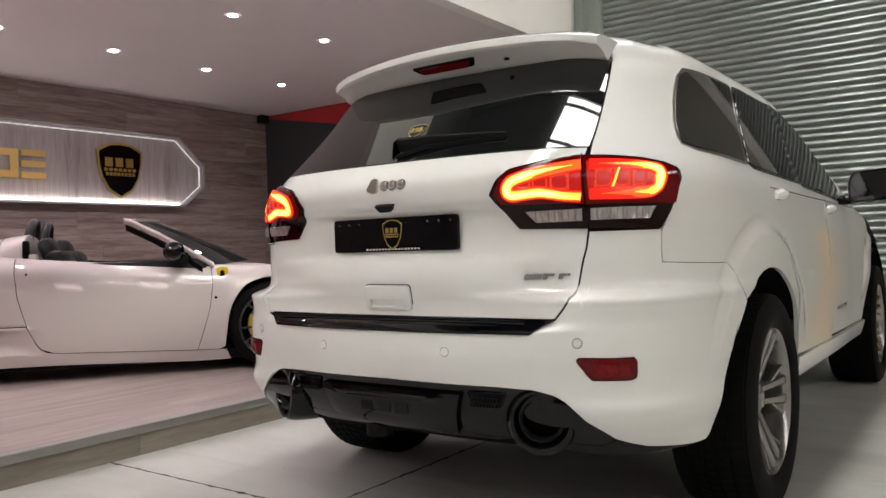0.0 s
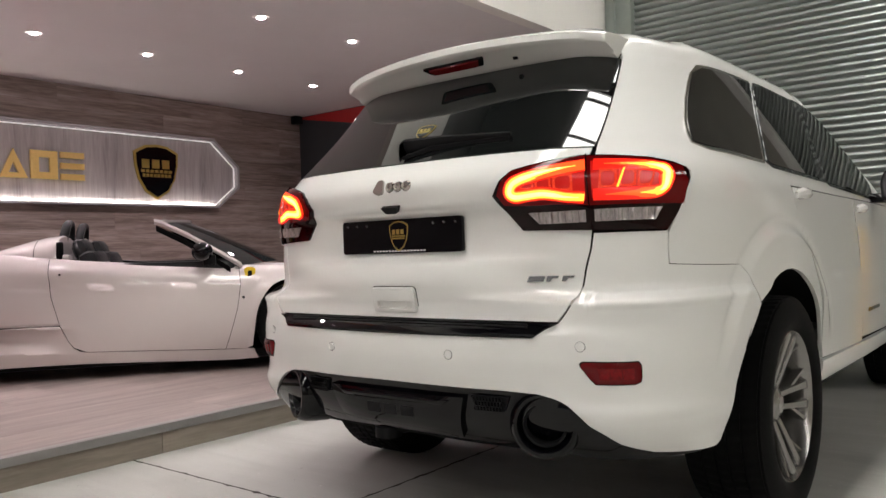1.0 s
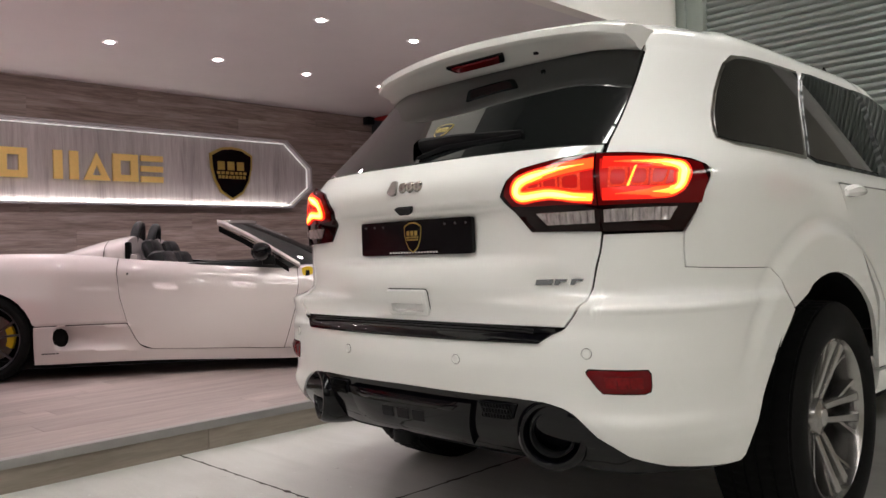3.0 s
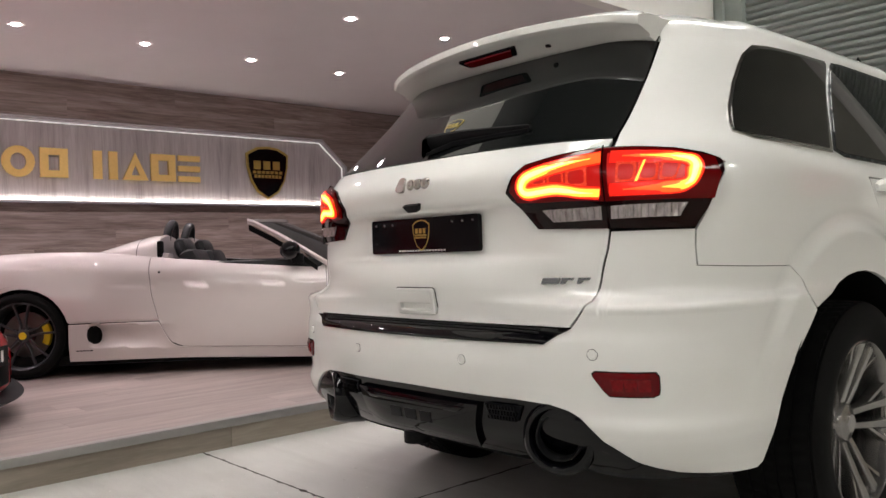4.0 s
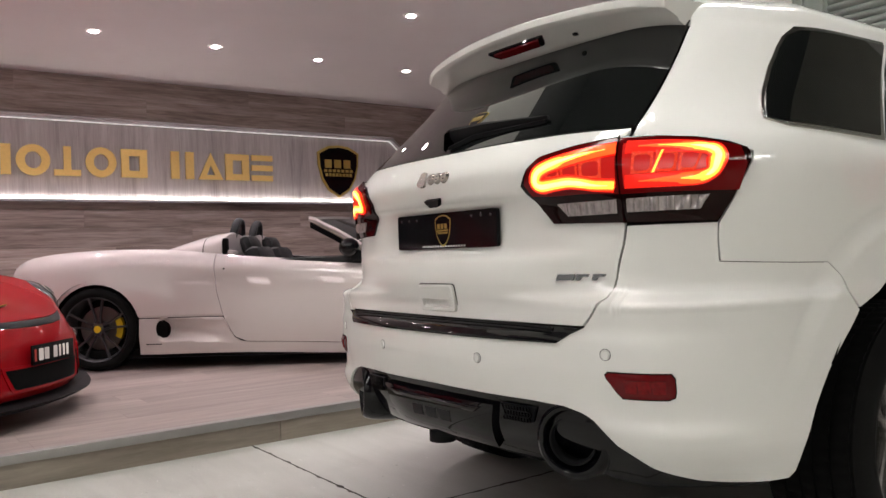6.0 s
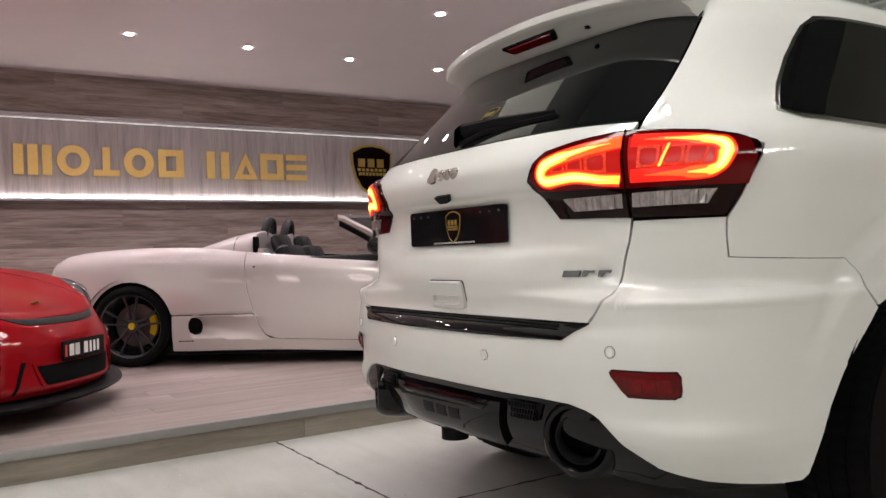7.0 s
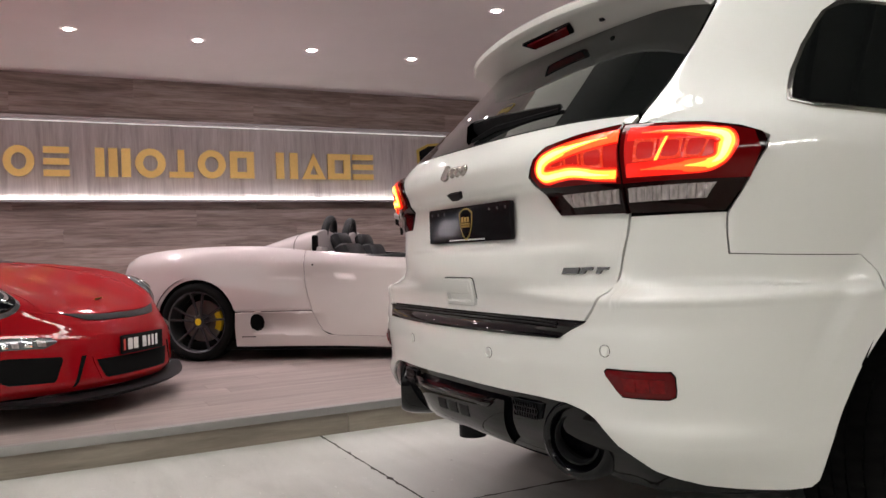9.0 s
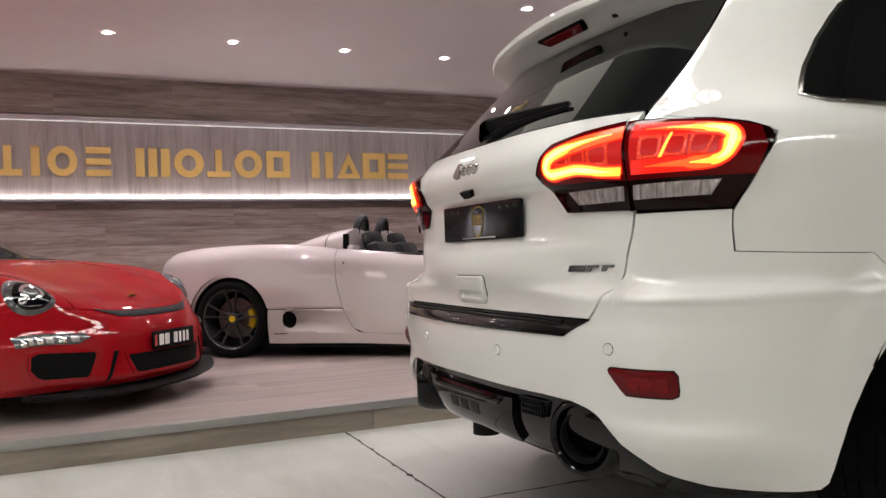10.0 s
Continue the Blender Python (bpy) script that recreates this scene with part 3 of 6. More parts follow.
def guide_patch(way, wide, span, n=44, rows=5):
    """A band of changing width along a smooth way on the rear skin: wide at the start, the bend and the end."""
    p = np.asarray(way, float)
    q = hermite(np.arange(len(p)), p, np.linspace(span[0] * (len(p) - 1), span[1] * (len(p) - 1), n))
    step = np.linalg.norm(SUV.raw(q[:, 0] + 0.01, q[:, 1]) - SUV.raw(q[:, 0] - 0.01, q[:, 1]), axis=1) / 0.02
    tang = np.gradient(q, axis=0) * np.c_[step, np.ones(n)]
    tang /= np.linalg.norm(tang, axis=1, keepdims=True)
    side = np.c_[-tang[:, 1] / step, tang[:, 0]]
    half = np.interp(np.linspace(span[0], span[1], n), (0, 0.28, 0.45, 0.62, 1), (wide[0], wide[0], wide[1], wide[2], wide[2])) / 2
    if span[0] > 0 or span[1] < 1:
        t = np.linspace(0, 1, n)
        half = half * np.clip(t / 0.18 if span[0] > 0 else 1.0, 0.12, 1) * np.clip((1 - t) / 0.18 if span[1] < 1 else 1.0, 0.12, 1)
    return np.stack([q + side * (half * t)[:, None] for t in np.linspace(-1, 1, rows)])


suv = empty("suv", "white off-road estate car with black lower trim, lit tail lamps", "car")


def suv_shell(parent):
    us, zs = np.linspace(-10, 10, 401), np.linspace(0.345, 1.712, 70)
    U, V = np.meshgrid(us, zs)
    X = SUV.at(U.ravel(), V.ravel(), -0.014)
    bm = bmesh.new()
    vs = [bm.verts.new(p) for p in X]
    n = len(us)
    for j in range(len(zs) - 1):
        for i in range(n - 1):
            x, y, z = X[j * n + i]
            if abs(x) > 0.74 and min(math.hypot(y - a, z - HUB) for a in (AXC, FRONT_AXLE)) < 0.53:
                continue
            bm.faces.new((vs[j * n + i], vs[j * n + i + 1], vs[(j + 1) * n + i + 1], vs[(j + 1) * n + i]))
    bmesh.ops.remove_doubles(bm, verts=bm.verts, dist=0.0004)
    return part("inner_shell", bm, GAP, parent, "dark inner body behind the panel gaps")


R, F = on_rear, on_side


AXC = 1.06


def arch(axle, a0, a1, n, r=0.478):
    """Points of a wheel arch, from angle a0 to a1, as places on the flank."""
    out = []
    for k in range(n):
        a = radians(a0 + (a1 - a0) * k / (n - 1))
        out.append(F(axle + r * math.cos(a), max(0.36, HUB + r * math.sin(a))))
    return out


suv_shell(suv)
# tailgate
gate_l = [(-1.885, 0.754), (-2.14, 0.824), (-2.33, 0.954), (-2.38, 1.01), (-2.34, 1.215), (-2.38, 1.254)]
flip = lambda pts: [(-u, z) for u, z in pts]
suv_panel("tailgate", suv, [gate_l[0], (1.90, 0.752)], [gate_l[-1], (2.40, 1.254)], gate_l, flip(gate_l), WHITE_PAINT, 60, 44, 0.0, 0.014)
glass_l = [(-2.40, 1.259), (-2.55, 1.40), (-2.76, 1.60)]
suv_panel("rear_window", suv, [glass_l[0], (2.40, 1.259)], [glass_l[-1], (2.76, 1.60)], glass_l, flip(glass_l), DARK_GLASS, 40, 24, 0.0, 0.014, "dark privacy glass", eased=lambda p: np.c_[0.50 * p[:, 0], np.full(len(p), -0.686), np.full(len(p), 0.728)])
# bumper
low = [(0.0, 0.560), (1.34, 0.557), (1.64, 0.552), (1.80, 0.540), (1.96, 0.516), (2.22, 0.461), (2.65, 0.409), (3.2, 0.374), (3.88, 0.353), (4.03, 0.352)]
right_edge = [(4.03, 0.352), (4.08, 0.366), (4.11, 0.40), (4.14, 0.45), (4.20, 0.534), (4.285, 0.615), (4.38, 0.694), (4.48, 0.765), F(0.66, 0.892)]
up = [(0.0, 0.748), (1.90, 0.748), (2.163, 0.822), (2.284, 0.905), (3.316, 0.905), F(0.66, 0.891)]
low2, up2 = flip(low)[::-1][:-1] + low, flip(up)[::-1][:-1] + up
bumper = suv_panel("bumper", suv, low2, up2, flip(right_edge), right_edge, WHITE_PAINT, 220, 200, 0.0, 0.014)
for s in (1, -1):
    suv_panel("bumper_corner", bumper, [(2.279, 0.900), (3.314, 0.900)], [(2.40, 1.002), (3.278, 1.003)], [(2.279, 0.900), (2.353, 0.954), (2.40, 1.002)], [(3.314, 0.900), (3.300, 0.911), (3.281, 0.96), (3.278, 1.003)], WHITE_PAINT, 40, 24, -0.0003, 0.012, side=s)
# lower black valance
val_b = [(-3.9, 0.345), (-2.0, 0.345), (-1.45, 0.385), (-1.2, 0.368), (1.2, 0.368), (1.45, 0.385), (2.0, 0.345), (3.9, 0.345)]
suv_panel("diffuser", suv, val_b, [(u, z - 0.006) for u, z in low2][1:-1], [(-3.9, 0.345), (-3.88, 0.347)], [(3.9, 0.345), (3.88, 0.347)], BLACK_GLOSS, 90, 16, -0.006, 0.03, "gloss black lower bumper trim")
for s in (1, -1):
    # rear quarter below the belt, pillar above it, doors
    q_bot = [(3.319, 0.9080), F(0.66, 0.8940), (4.488, 0.772), *arch(AXC, 118, 16, 14)]
    q_top = [(3.58, 1.182), (4.3, 1.178), F(1.25, 1.165)]
    suv_panel("rear_quarter", suv, q_bot, q_top, [q_bot[0], (3.296, 0.96), (3.294, 1.0), (3.405, 1.052), (3.575, 1.155), (3.58, 1.182)], [q_bot[-1], F(1.46, 0.72), F(1.34, 0.92), F(1.25, 1.165)], WHITE_PAINT, 70, 44, 0.0, 0.014, side=s)
    p_bot = [(2.42, 1.231), (2.63, 1.227), (3.0, 1.220), (3.30, 1.207), (3.50, 1.191), (3.58, 1.182), (4.3, 1.178), F(1.25, 1.165), F(3.3, 1.13)]
    p_top = [(2.50, 1.70), (3.4, 1.705), (4.3, 1.705), (6.0, 1.705), F(2.56, 1.70)]
    suv_panel("pillar", suv, p_bot, p_top, [(2.42, 1.231), (2.44, 1.27), (2.60, 1.42), (2.79, 1.585), (2.72, 1.64), (2.50, 1.70)], [p_bot[-1], p_top[-1]], WHITE_PAINT, 90, 40, 0.0, 0.014, side=s)
    top_z = lambda y: 1.1605 - 0.0171 * (y - 1.25)
    for a, b, name in ((1.32, 2.30, "rear_door"), (2.31, 3.35, "front_door")):
        y0 = 1.535 if a < 2 else a
        suv_panel(name, suv, [F(y0, 0.49), F(b, 0.47)], [F(a - 0.06 if a < 2 else a, top_z(a)), F(b, top_z(b))], [F(y0, 0.49), F(y0 - 0.05, 0.75), F(a, 0.95), F(a - 0.06 if a < 2 else a, top_z(a))], [F(b, 0.47), F(b, top_z(b))], WHITE_PAINT, 26, 26, 0.0, 0.014, side=s)
    suv_panel("sill", suv, [F(1.50, 0.40), F(3.40, 0.38)], [F(1.50, 0.482), F(3.40, 0.462)], [F(1.50, 0.40), F(1.50, 0.482)], [F(3.40, 0.38), F(3.40, 0.462)], WHITE_PAINT, 30, 6, 0.012, 0.02, side=s)
    # side windows
    for name, pts, m2 in (("quarter_window", ((0.562, 1.275), (1.03, 1.248), (1.37, 1.585), (0.86, 1.575)), SATIN), ("rear_door_window", ((1.075, 1.245), (1.74, 1.217), (2.00, 1.59), (1.41, 1.587)), BLACK_GLOSS), ("front_door_window", ((1.86, 1.210), (2.75, 1.165), (2.50, 1.53), (2.13, 1.59)), BLACK_GLOSS)):
        (ya, za), (yb, zb), (yc, zc), (yd, zd) = pts
        def edges(g):
            left = [(ya - g, za + 0.004 - g * 0.3)] + [(ya - g + (yd - ya) * t, za + (zd - za) * t + 0.018 * math.sin(math.pi * t)) for t in (0.08, 0.25, 0.5, 0.75, 0.9)] + [(yd + 0.04 - g, zd + g)]
            low = [left[0], (ya + 0.05, za - g - 0.008), (yb + g, zb - g)]
            high = [left[-1], (yd + 0.12, zd + g + 0.006), (yc + g, zc + g)]
            return [[F(*q) for q in row] for row in (low, high, left, [low[-1], high[-1]])]

        suv_panel("window_trim", suv, *edges(0.013), m2, 40, 30, 0.004, 0.012, "bright metal window surround" if m2 == SATIN else "black window surround", side=s)
        suv_panel(name, suv, *edges(0.0), DARK_GLASS, 24, 18, 0.006, 0.006, "dark privacy glass", side=s, eased=lambda p: np.c_[np.sign(p[:, 0]) * 0.92, 0.10 * (p[:, 1] - 2.6), 0.38 + 0.12 * (p[:, 2] - 1.4)])
    suv_panel("door_pillar", suv, [F(1.73, 1.206), F(1.88, 1.200)], [F(2.00, 1.605), F(2.15, 1.605)], [F(1.73, 1.206), F(2.00, 1.605)], [F(1.88, 1.200), F(2.15, 1.605)], BLACK_GLOSS, 6, 20, 0.0052, 0.012, "gloss black door pillar", side=s)
    # lamps
    tail = suv_panel("tail_lamp", suv, [(1.60, 1.017), (2.33, 1.011), (3.26, 1.007)], [(1.55, 1.192), (1.9, 1.212), (2.27, 1.226), (2.63, 1.224), (3.0, 1.217), (3.30, 1.204), (3.49, 1.188)], [(1.60, 1.017), (1.42, 1.075), (1.32, 1.124), (1.42, 1.165), (1.55, 1.192)], [(3.26, 1.007), (3.39, 1.056), (3.545, 1.155), (3.53, 1.178), (3.49, 1.188)], LAMP_DARK, 44, 16, 0.008, 0.02, "smoked red tail lamp", 0.005, s)
    suv_panel("red_lens", tail, [(1.44, 1.100), (2.0, 1.090), (2.36, 1.082), (3.44, 1.080)], [(1.56, 1.186), (1.9, 1.205), (2.27, 1.219), (2.63, 1.217), (3.0, 1.210), (3.42, 1.188)], [(1.44, 1.100), (1.38, 1.127), (1.45, 1.163), (1.56, 1.186)], [(3.44, 1.080), (3.50, 1.145), (3.42, 1.188)], LAMP_GLOW, 36, 10, 0.0135, 0.004, "red upper lens", 0.003, s)
    # inner field, thick bent light guides in nested layers, optics, clear strip
    for fld in ([[(1.52, 1.112), (1.95, 1.116), (2.33, 1.098)], [(1.64, 1.170), (2.33, 1.198)], [(1.52, 1.112), (1.50, 1.140), (1.64, 1.170)], [(2.33, 1.098), (2.31, 1.198)]], [[(2.40, 1.102), (3.16, 1.104)], [(2.37, 1.200), (3.16, 1.192)], [(2.40, 1.102), (2.37, 1.200)], [(3.16, 1.104), (3.22, 1.15), (3.16, 1.192)]]):
        suv_panel("inner_field", tail, *fld, LAMP_FIELD, 20, 10, 0.0185, 0.004, "glowing red inner field", 0.0, s)
    inner_way = [(2.315, 1.189), (2.05, 1.180), (1.82, 1.170), (1.66, 1.161), (1.575, 1.150), (1.548, 1.132), (1.60, 1.1215), (1.74, 1.123), (1.88, 1.1245), (2.02, 1.118), (2.14, 1.110), (2.315, 1.104)]
    outer_way = [(2.40, 1.190), (2.62, 1.1895), (2.86, 1.187), (3.04, 1.183), (3.15, 1.176), (3.195, 1.163), (3.19, 1.143), (3.165, 1.125), (3.10, 1.114), (2.98, 1.110), (2.78, 1.1095), (2.56, 1.1095), (2.41, 1.110)]
    for way, wide, spans in ((inner_way, (0.031, 0.043, 0.036), ((0, 1), (0, 1), (0.03, 1), (0.08, 0.97))), (outer_way, (0.029, 0.056, 0.034), ((0, 1), (0.04, 0.93), (0.10, 0.82), (0.18, 0.70)))):
        for level, (w, material, note) in enumerate(((1.0, LAMP_LIT, "glowing red light guide"), (0.82, LAMP_WARM, ""), (0.64, LAMP_HOT, ""), (0.42, LAMP_CORE, "bright amber core of the guide"))):
            panel("light_guide" if level == 0 else "light_core", SUV, guide_patch(way, [q * w for q in wide], spans[level]), material, tail, note, 0.0205 + 0.0012 * level, 0.004, 0.0025, s)
    # reflectors and rib emit too, in place of the guides' light on them
    for l0, l1, tip in ((1.66, 1.80, 0.0), (1.82, 1.98, 0.004), (2.00, 2.20, 0.008)):
        suv_panel("reflector", tail, [(l0, 1.140 - tip), (l1, 1.140 - tip * 1.6)], [(l0, 1.158 + tip), (l1, 1.160 + tip * 1.4)], [(l0, 1.140 - tip), (l0, 1.158 + tip)], [(l1, 1.140 - tip * 1.6), (l1, 1.160 + tip * 1.4)], LAMP_OPTIC, 8, 8, 0.021, 0.006, "red faceted reflector", -0.004, s)
    for l0, l1 in ((2.46, 2.64), (2.66, 2.84), (2.86, 3.06)):
        cutr = 0.05 if l1 > 3 else 0.0
        suv_panel("reflector", tail, [(l0, 1.129), (l1 - cutr, 1.129)], [(l0, 1.178), (l1, 1.176)], [(l0, 1.129), (l0, 1.178)], [(l1 - cutr, 1.129), (l1, 1.176)], LAMP_OPTIC, 8, 8, 0.021, 0.006, "red faceted reflector", -0.004, s)
    suv_panel("reflector_rib", tail, [(2.635, 1.128), (2.66, 1.128)], [(2.70, 1.178), (2.72, 1.178)], [(2.635, 1.128), (2.70, 1.178)], [(2.66, 1.128), (2.72, 1.178)], LAMP_HOT, 3, 6, 0.0225, 0.003, "", 0.001, s)
    for x0, x1, n, cut0 in ((1.74, 2.33, 8, 0.07), (2.42, 3.14, 10, 0.0)):
        for k in range(n):
            l0, l1 = x0 + (x1 - x0) * k / n, x0 + (x1 - x0) * (k + 0.97) / n
            c0 = cut0 if k == 0 else 0.0
            c1 = 0.05 if n == 10 and k == 9 else 0.0
            suv_panel("reverse_lens", tail, [(l0 + c0, 1.036), (l1 - c1, 1.035)], [(l0 - c0 * 0.6, 1.070), (l1 + c1 * 0.5, 1.071)], [(l0 + c0, 1.036), (l0 - c0 * 0.6, 1.070)], [(l1 - c1, 1.035), (l1 + c1 * 0.5, 1.071)], LAMP_CLEAR, 6, 5, 0.016, 0.004, "clear reversing lamp lens", 0.004 if k % 2 else -0.003, s)
    suv_panel("lamp_split", tail, [(2.385, 1.008), (2.398, 1.008)], [(2.308, 1.222), (2.321, 1.222)], [(2.385, 1.008), (2.308, 1.222)], [(2.398, 1.008), (2.321, 1.222)], LAMP_DARK, 3, 12, 0.019, 0.010, "dark split between the lamp halves", side=s)
    rim_b, rim_t = [(2.30, 0.5785), (2.90, 0.5785)], [(2.12, 0.6455), (2.95, 0.6455)]
    frame_l, frame_r = [(2.30, 0.5785), (2.22, 0.594), (2.10, 0.628), (2.085, 0.638), (2.12, 0.6455)], [(2.90, 0.5785), (2.975, 0.585), (2.99, 0.600), (2.99, 0.634), (2.95, 0.6455)]
    bed = suv_panel("bumper_reflector", suv, rim_b, rim_t, frame_l, frame_r, GAP, 20, 10, 0.001, 0.01, "red reflector in a dark bed in the bumper", 0.0, s)
    shrink = lambda pts: [(2.56 + (u - 2.56) * 0.965, 0.612 + (z - 0.612) * 0.90) for u, z in pts]
    suv_panel("reflector_lens", bed, shrink(rim_b), shrink(rim_t), shrink(frame_l), shrink(frame_r), LAMP_RED, 20, 10, 0.003, 0.006, "dark red lens", 0.004, s)
    for k in range(3):
        l0 = 2.36 + 0.18 * k
        suv_panel("reflector_facet", bed, [(l0, 0.597), (l0 + 0.15, 0.597)], [(l0 - 0.03, 0.628), (l0 + 0.15, 0.628)], [(l0, 0.597), (l0 - 0.03, 0.628)], [(l0 + 0.15, 0.597), (l0 + 0.15, 0.628)], LAMP_FACET, 6, 5, 0.0095, 0.004, "", -0.002, s)


def skin_frame(u, z, out=0.0):
    """Origin on the skin with x along the body, y up it and z outward."""
    p = SUV.at([u], [z], out)[0]
    o = Vector(SUV.at([u], [z], out + 0.1)[0] - p).normalized()
    a = Vector(SUV.raw([u + 0.01], [z])[0] - SUV.raw([u - 0.01], [z])[0]).normalized()
    b = o.cross(a)
    return Matrix(((a.x, b.x, o.x, p[0]), (a.y, b.y, o.y, p[1]), (a.z, b.z, o.z, p[2]), (0, 0, 0, 1)))


# roof and spoiler
bm = bmesh.new()
us = np.linspace(-10, 10, 121)
edge = SUV.at(us, np.full(121, 1.703), 0.0)
rings = []
for s in (1.0, 0.985, 0.93, 0.8, 0.6, 0.35, 0.02):
    rings.append([bm.verts.new((x * s, 1.65 + (y - 1.65) * s, 1.703 + 0.052 * (1 - s ** 3))) for x, y, z in edge])
for a, b in zip(rings, rings[1:]):
    for k in range(120):
        bm.faces.new((a[k], a[k + 1], b[k + 1], b[k]))
part("roof", bm, WHITE_PAINT, suv)


def spoiler_section(x):
    """Section of the roof spoiler across the car: (y, z) round the lip."""
    q = min(1.0, abs(x) / 0.578)
    back = 0.362 + 0.082 * q ** 2 + 0.022 * q ** 10
    drop = 0.026 * q ** 2 + 0.010 * q ** 10
    foot = 0.492 + 0.068 * q ** 2
    top = 1.742 - 0.045 * q ** 2 - 0.035 * q ** 6
    return [(0.74, top), (0.60, top - 0.004), (back + 0.10, min(top, 1.712 - drop)), (back + 0.03, min(top, 1.692 - drop)), (back + 0.004, 1.684 - drop), (back, 1.680 - drop), (back, 1.660 - drop), (back + 0.004, 1.655 - drop), (back + 0.025, 1.649 - drop), (back + 0.06, 1.636 - drop), (foot - 0.03, 1.612 - 0.6 * drop), (foot, 1.598 - 0.5 * drop), (foot + 0.06, 1.61 - 0.5 * drop), (0.74, top - 0.04)]


bm = bmesh.new()
xs = [0.578 * math.sin(math.pi * (k / 48 - 0.5)) for k in range(49)]
rings = [[bm.verts.new((x, y, z)) for y, z in spoiler_section(x)] for x in xs]
for a, b in zip(rings, rings[1:]):
    for k in range(len(a)):
        bm.faces.new((a[k], a[(k + 1) % len(a)], b[(k + 1) % len(a)], b[k]))
bm.faces.new(rings[0])
bm.faces.new(list(reversed(rings[-1])))
spoiler = part("roof_spoiler", bm, WHITE_PAINT, suv, sharp=38)
bm = bmesh.new()
prism(bm, rounded([(-0.140, 0.406), (0.140, 0.406), (0.115, 0.446), (-0.115, 0.446)], 0.012), lambda a, b, d: (a, b, 1.6405 - (b - 0.408) * 0.42 - d), 0.006)
part("lamp_bezel", bm, BLACK_GLOSS, spoiler)
bm = bmesh.new()
prism(bm, rounded([(-0.115, 0.412), (0.115, 0.412), (0.095, 0.440), (-0.095, 0.440)], 0.008), lambda a, b, d: (a, b, 1.635 - (b - 0.408) * 0.42 - d), 0.006)
part("brake_lamp", bm, LAMP_RED, spoiler, "unlit red high brake lamp")
part("washer_nozzle", lathe(bmesh.new(), [(0.0005, -0.006), (0.009, -0.005), (0.011, 0.002)], Matrix.Translation((0.245, 0.452, 1.624)), 16), BLACK_MATT, spoiler)

def ribbon(pts, widths, heights, skin_out):
    """A tapering bar that lies on the skin along points in its coordinates."""
    bm = bmesh.new()
    rings = []
    for (u, z), w, h in zip(pts, widths, heights):
        m = skin_frame(u, z, skin_out)
        rings.append([bm.verts.new(m @ Vector((0, b, c))) for b, c in ((-w, 0), (-w, h * 0.6), (-w * 0.4, h), (w * 0.4, h), (w, h * 0.6), (w, 0))])
    for a, b in zip(rings, rings[1:]):
        for k in range(6):
            bm.faces.new((a[k], a[(k + 1) % 6], b[(k + 1) % 6], b[k]))
    bm.faces.new(rings[0])
    bm.faces.new(list(reversed(rings[-1])))
    return bm


# wiper and sticker on the glass
wiper = part("wiper", ribbon([R(-0.13, 1.268), R(-0.10, 1.288), R(-0.02, 1.302), R(0.14, 1.312), R(0.39, 1.309)], (0.014, 0.026, 0.020, 0.012, 0.005), (0.02, 0.045, 0.04, 0.028, 0.014), 0.006), BLACK_MATT, suv)
part("wiper_blade", ribbon([R(-0.14, 1.272), R(0.1, 1.296), R(0.385, 1.304)], (0.005, 0.006, 0.004), (0.01, 0.014, 0.01), 0.002), BLACK_MATT, wiper)


def shield_outline(w, h):
    """A crest: flat-arched top with small horns, sides drawn to a point."""
    half = [(0.0, h * 0.5), (w * 0.25, h * 0.475), (w * 0.42, h * 0.40), (w * 0.5, h * 0.36), (w * 0.485, h * 0.12), (w * 0.41, -h * 0.14), (w * 0.26, -h * 0.36), (0.0, -h * 0.5)]
    return half + [(-a, b) for a, b in reversed(half[1:-1])]


def crest(name, m, w, h, parent=None, thick=0.004, label="", bars=True):
    """A gold-rimmed black crest with plain gold bars for its lettering."""
    rim = part(name, prism(bmesh.new(), shield_outline(w, h), lambda a, b, d: m @ Vector((a, b, d)), thick), BADGE_GOLD, parent, label, smooth=False)
    part("crest_face", prism(bmesh.new(), shield_outline(w * 0.9, h * 0.91), lambda a, b, d: m @ Vector((a, b, thick + d)), thick * 0.4), PLATE_BLACK, rim, smooth=False)
    if bars:
        for y0, y1, half, n in ((0.06, 0.22, 0.34, 3), (-0.02, 0.035, 0.36, 7), (-0.10, -0.04, 0.33, 8)):
            for k in range(n):
                a0 = w * half * (2 * k / n - 1)
                a1 = w * half * (2 * (k + 0.72) / n - 1)
                part("print_bar", prism(bmesh.new(), [(a0, h * y0), (a1, h * y0), (a1, h * y1), (a0, h * y1)], lambda a, b, d: m @ Vector((a, b, thick * 1.4 + d)), thick * 0.3), BADGE_GOLD, rim, smooth=False)
    return rim


crest("sticker", skin_frame(*R(-0.075, 1.375), 0.001), 0.075, 0.075, suv, 0.0012, "gold-edged black sticker")

# step pad on the bumper
pad = suv_panel("step_pad", suv, [(-1.64, 0.708), (1.64, 0.708)], [(-1.90, 0.749), (1.90, 0.749)], [(-1.64, 0.708), (-1.76, 0.732), (-1.90, 0.749)], [(1.64, 0.708), (1.76, 0.732), (1.90, 0.749)], BLACK_GLOSS, 60, 10, 0.006, 0.014, "gloss black ribbed step pad", 0.006)
for z in (0.731, 0.738, 0.745):
    suv_panel("pad_rib", pad, [(-1.6, z - 0.0015), (1.6, z - 0.0015)], [(-1.6, z + 0.0015), (1.6, z + 0.0015)], [(-1.6, z - 0.0015), (-1.6, z + 0.0015)], [(1.6, z - 0.0015), (1.6, z + 0.0015)], BLACK_MATT, 50, 3, 0.0145, 0.006)
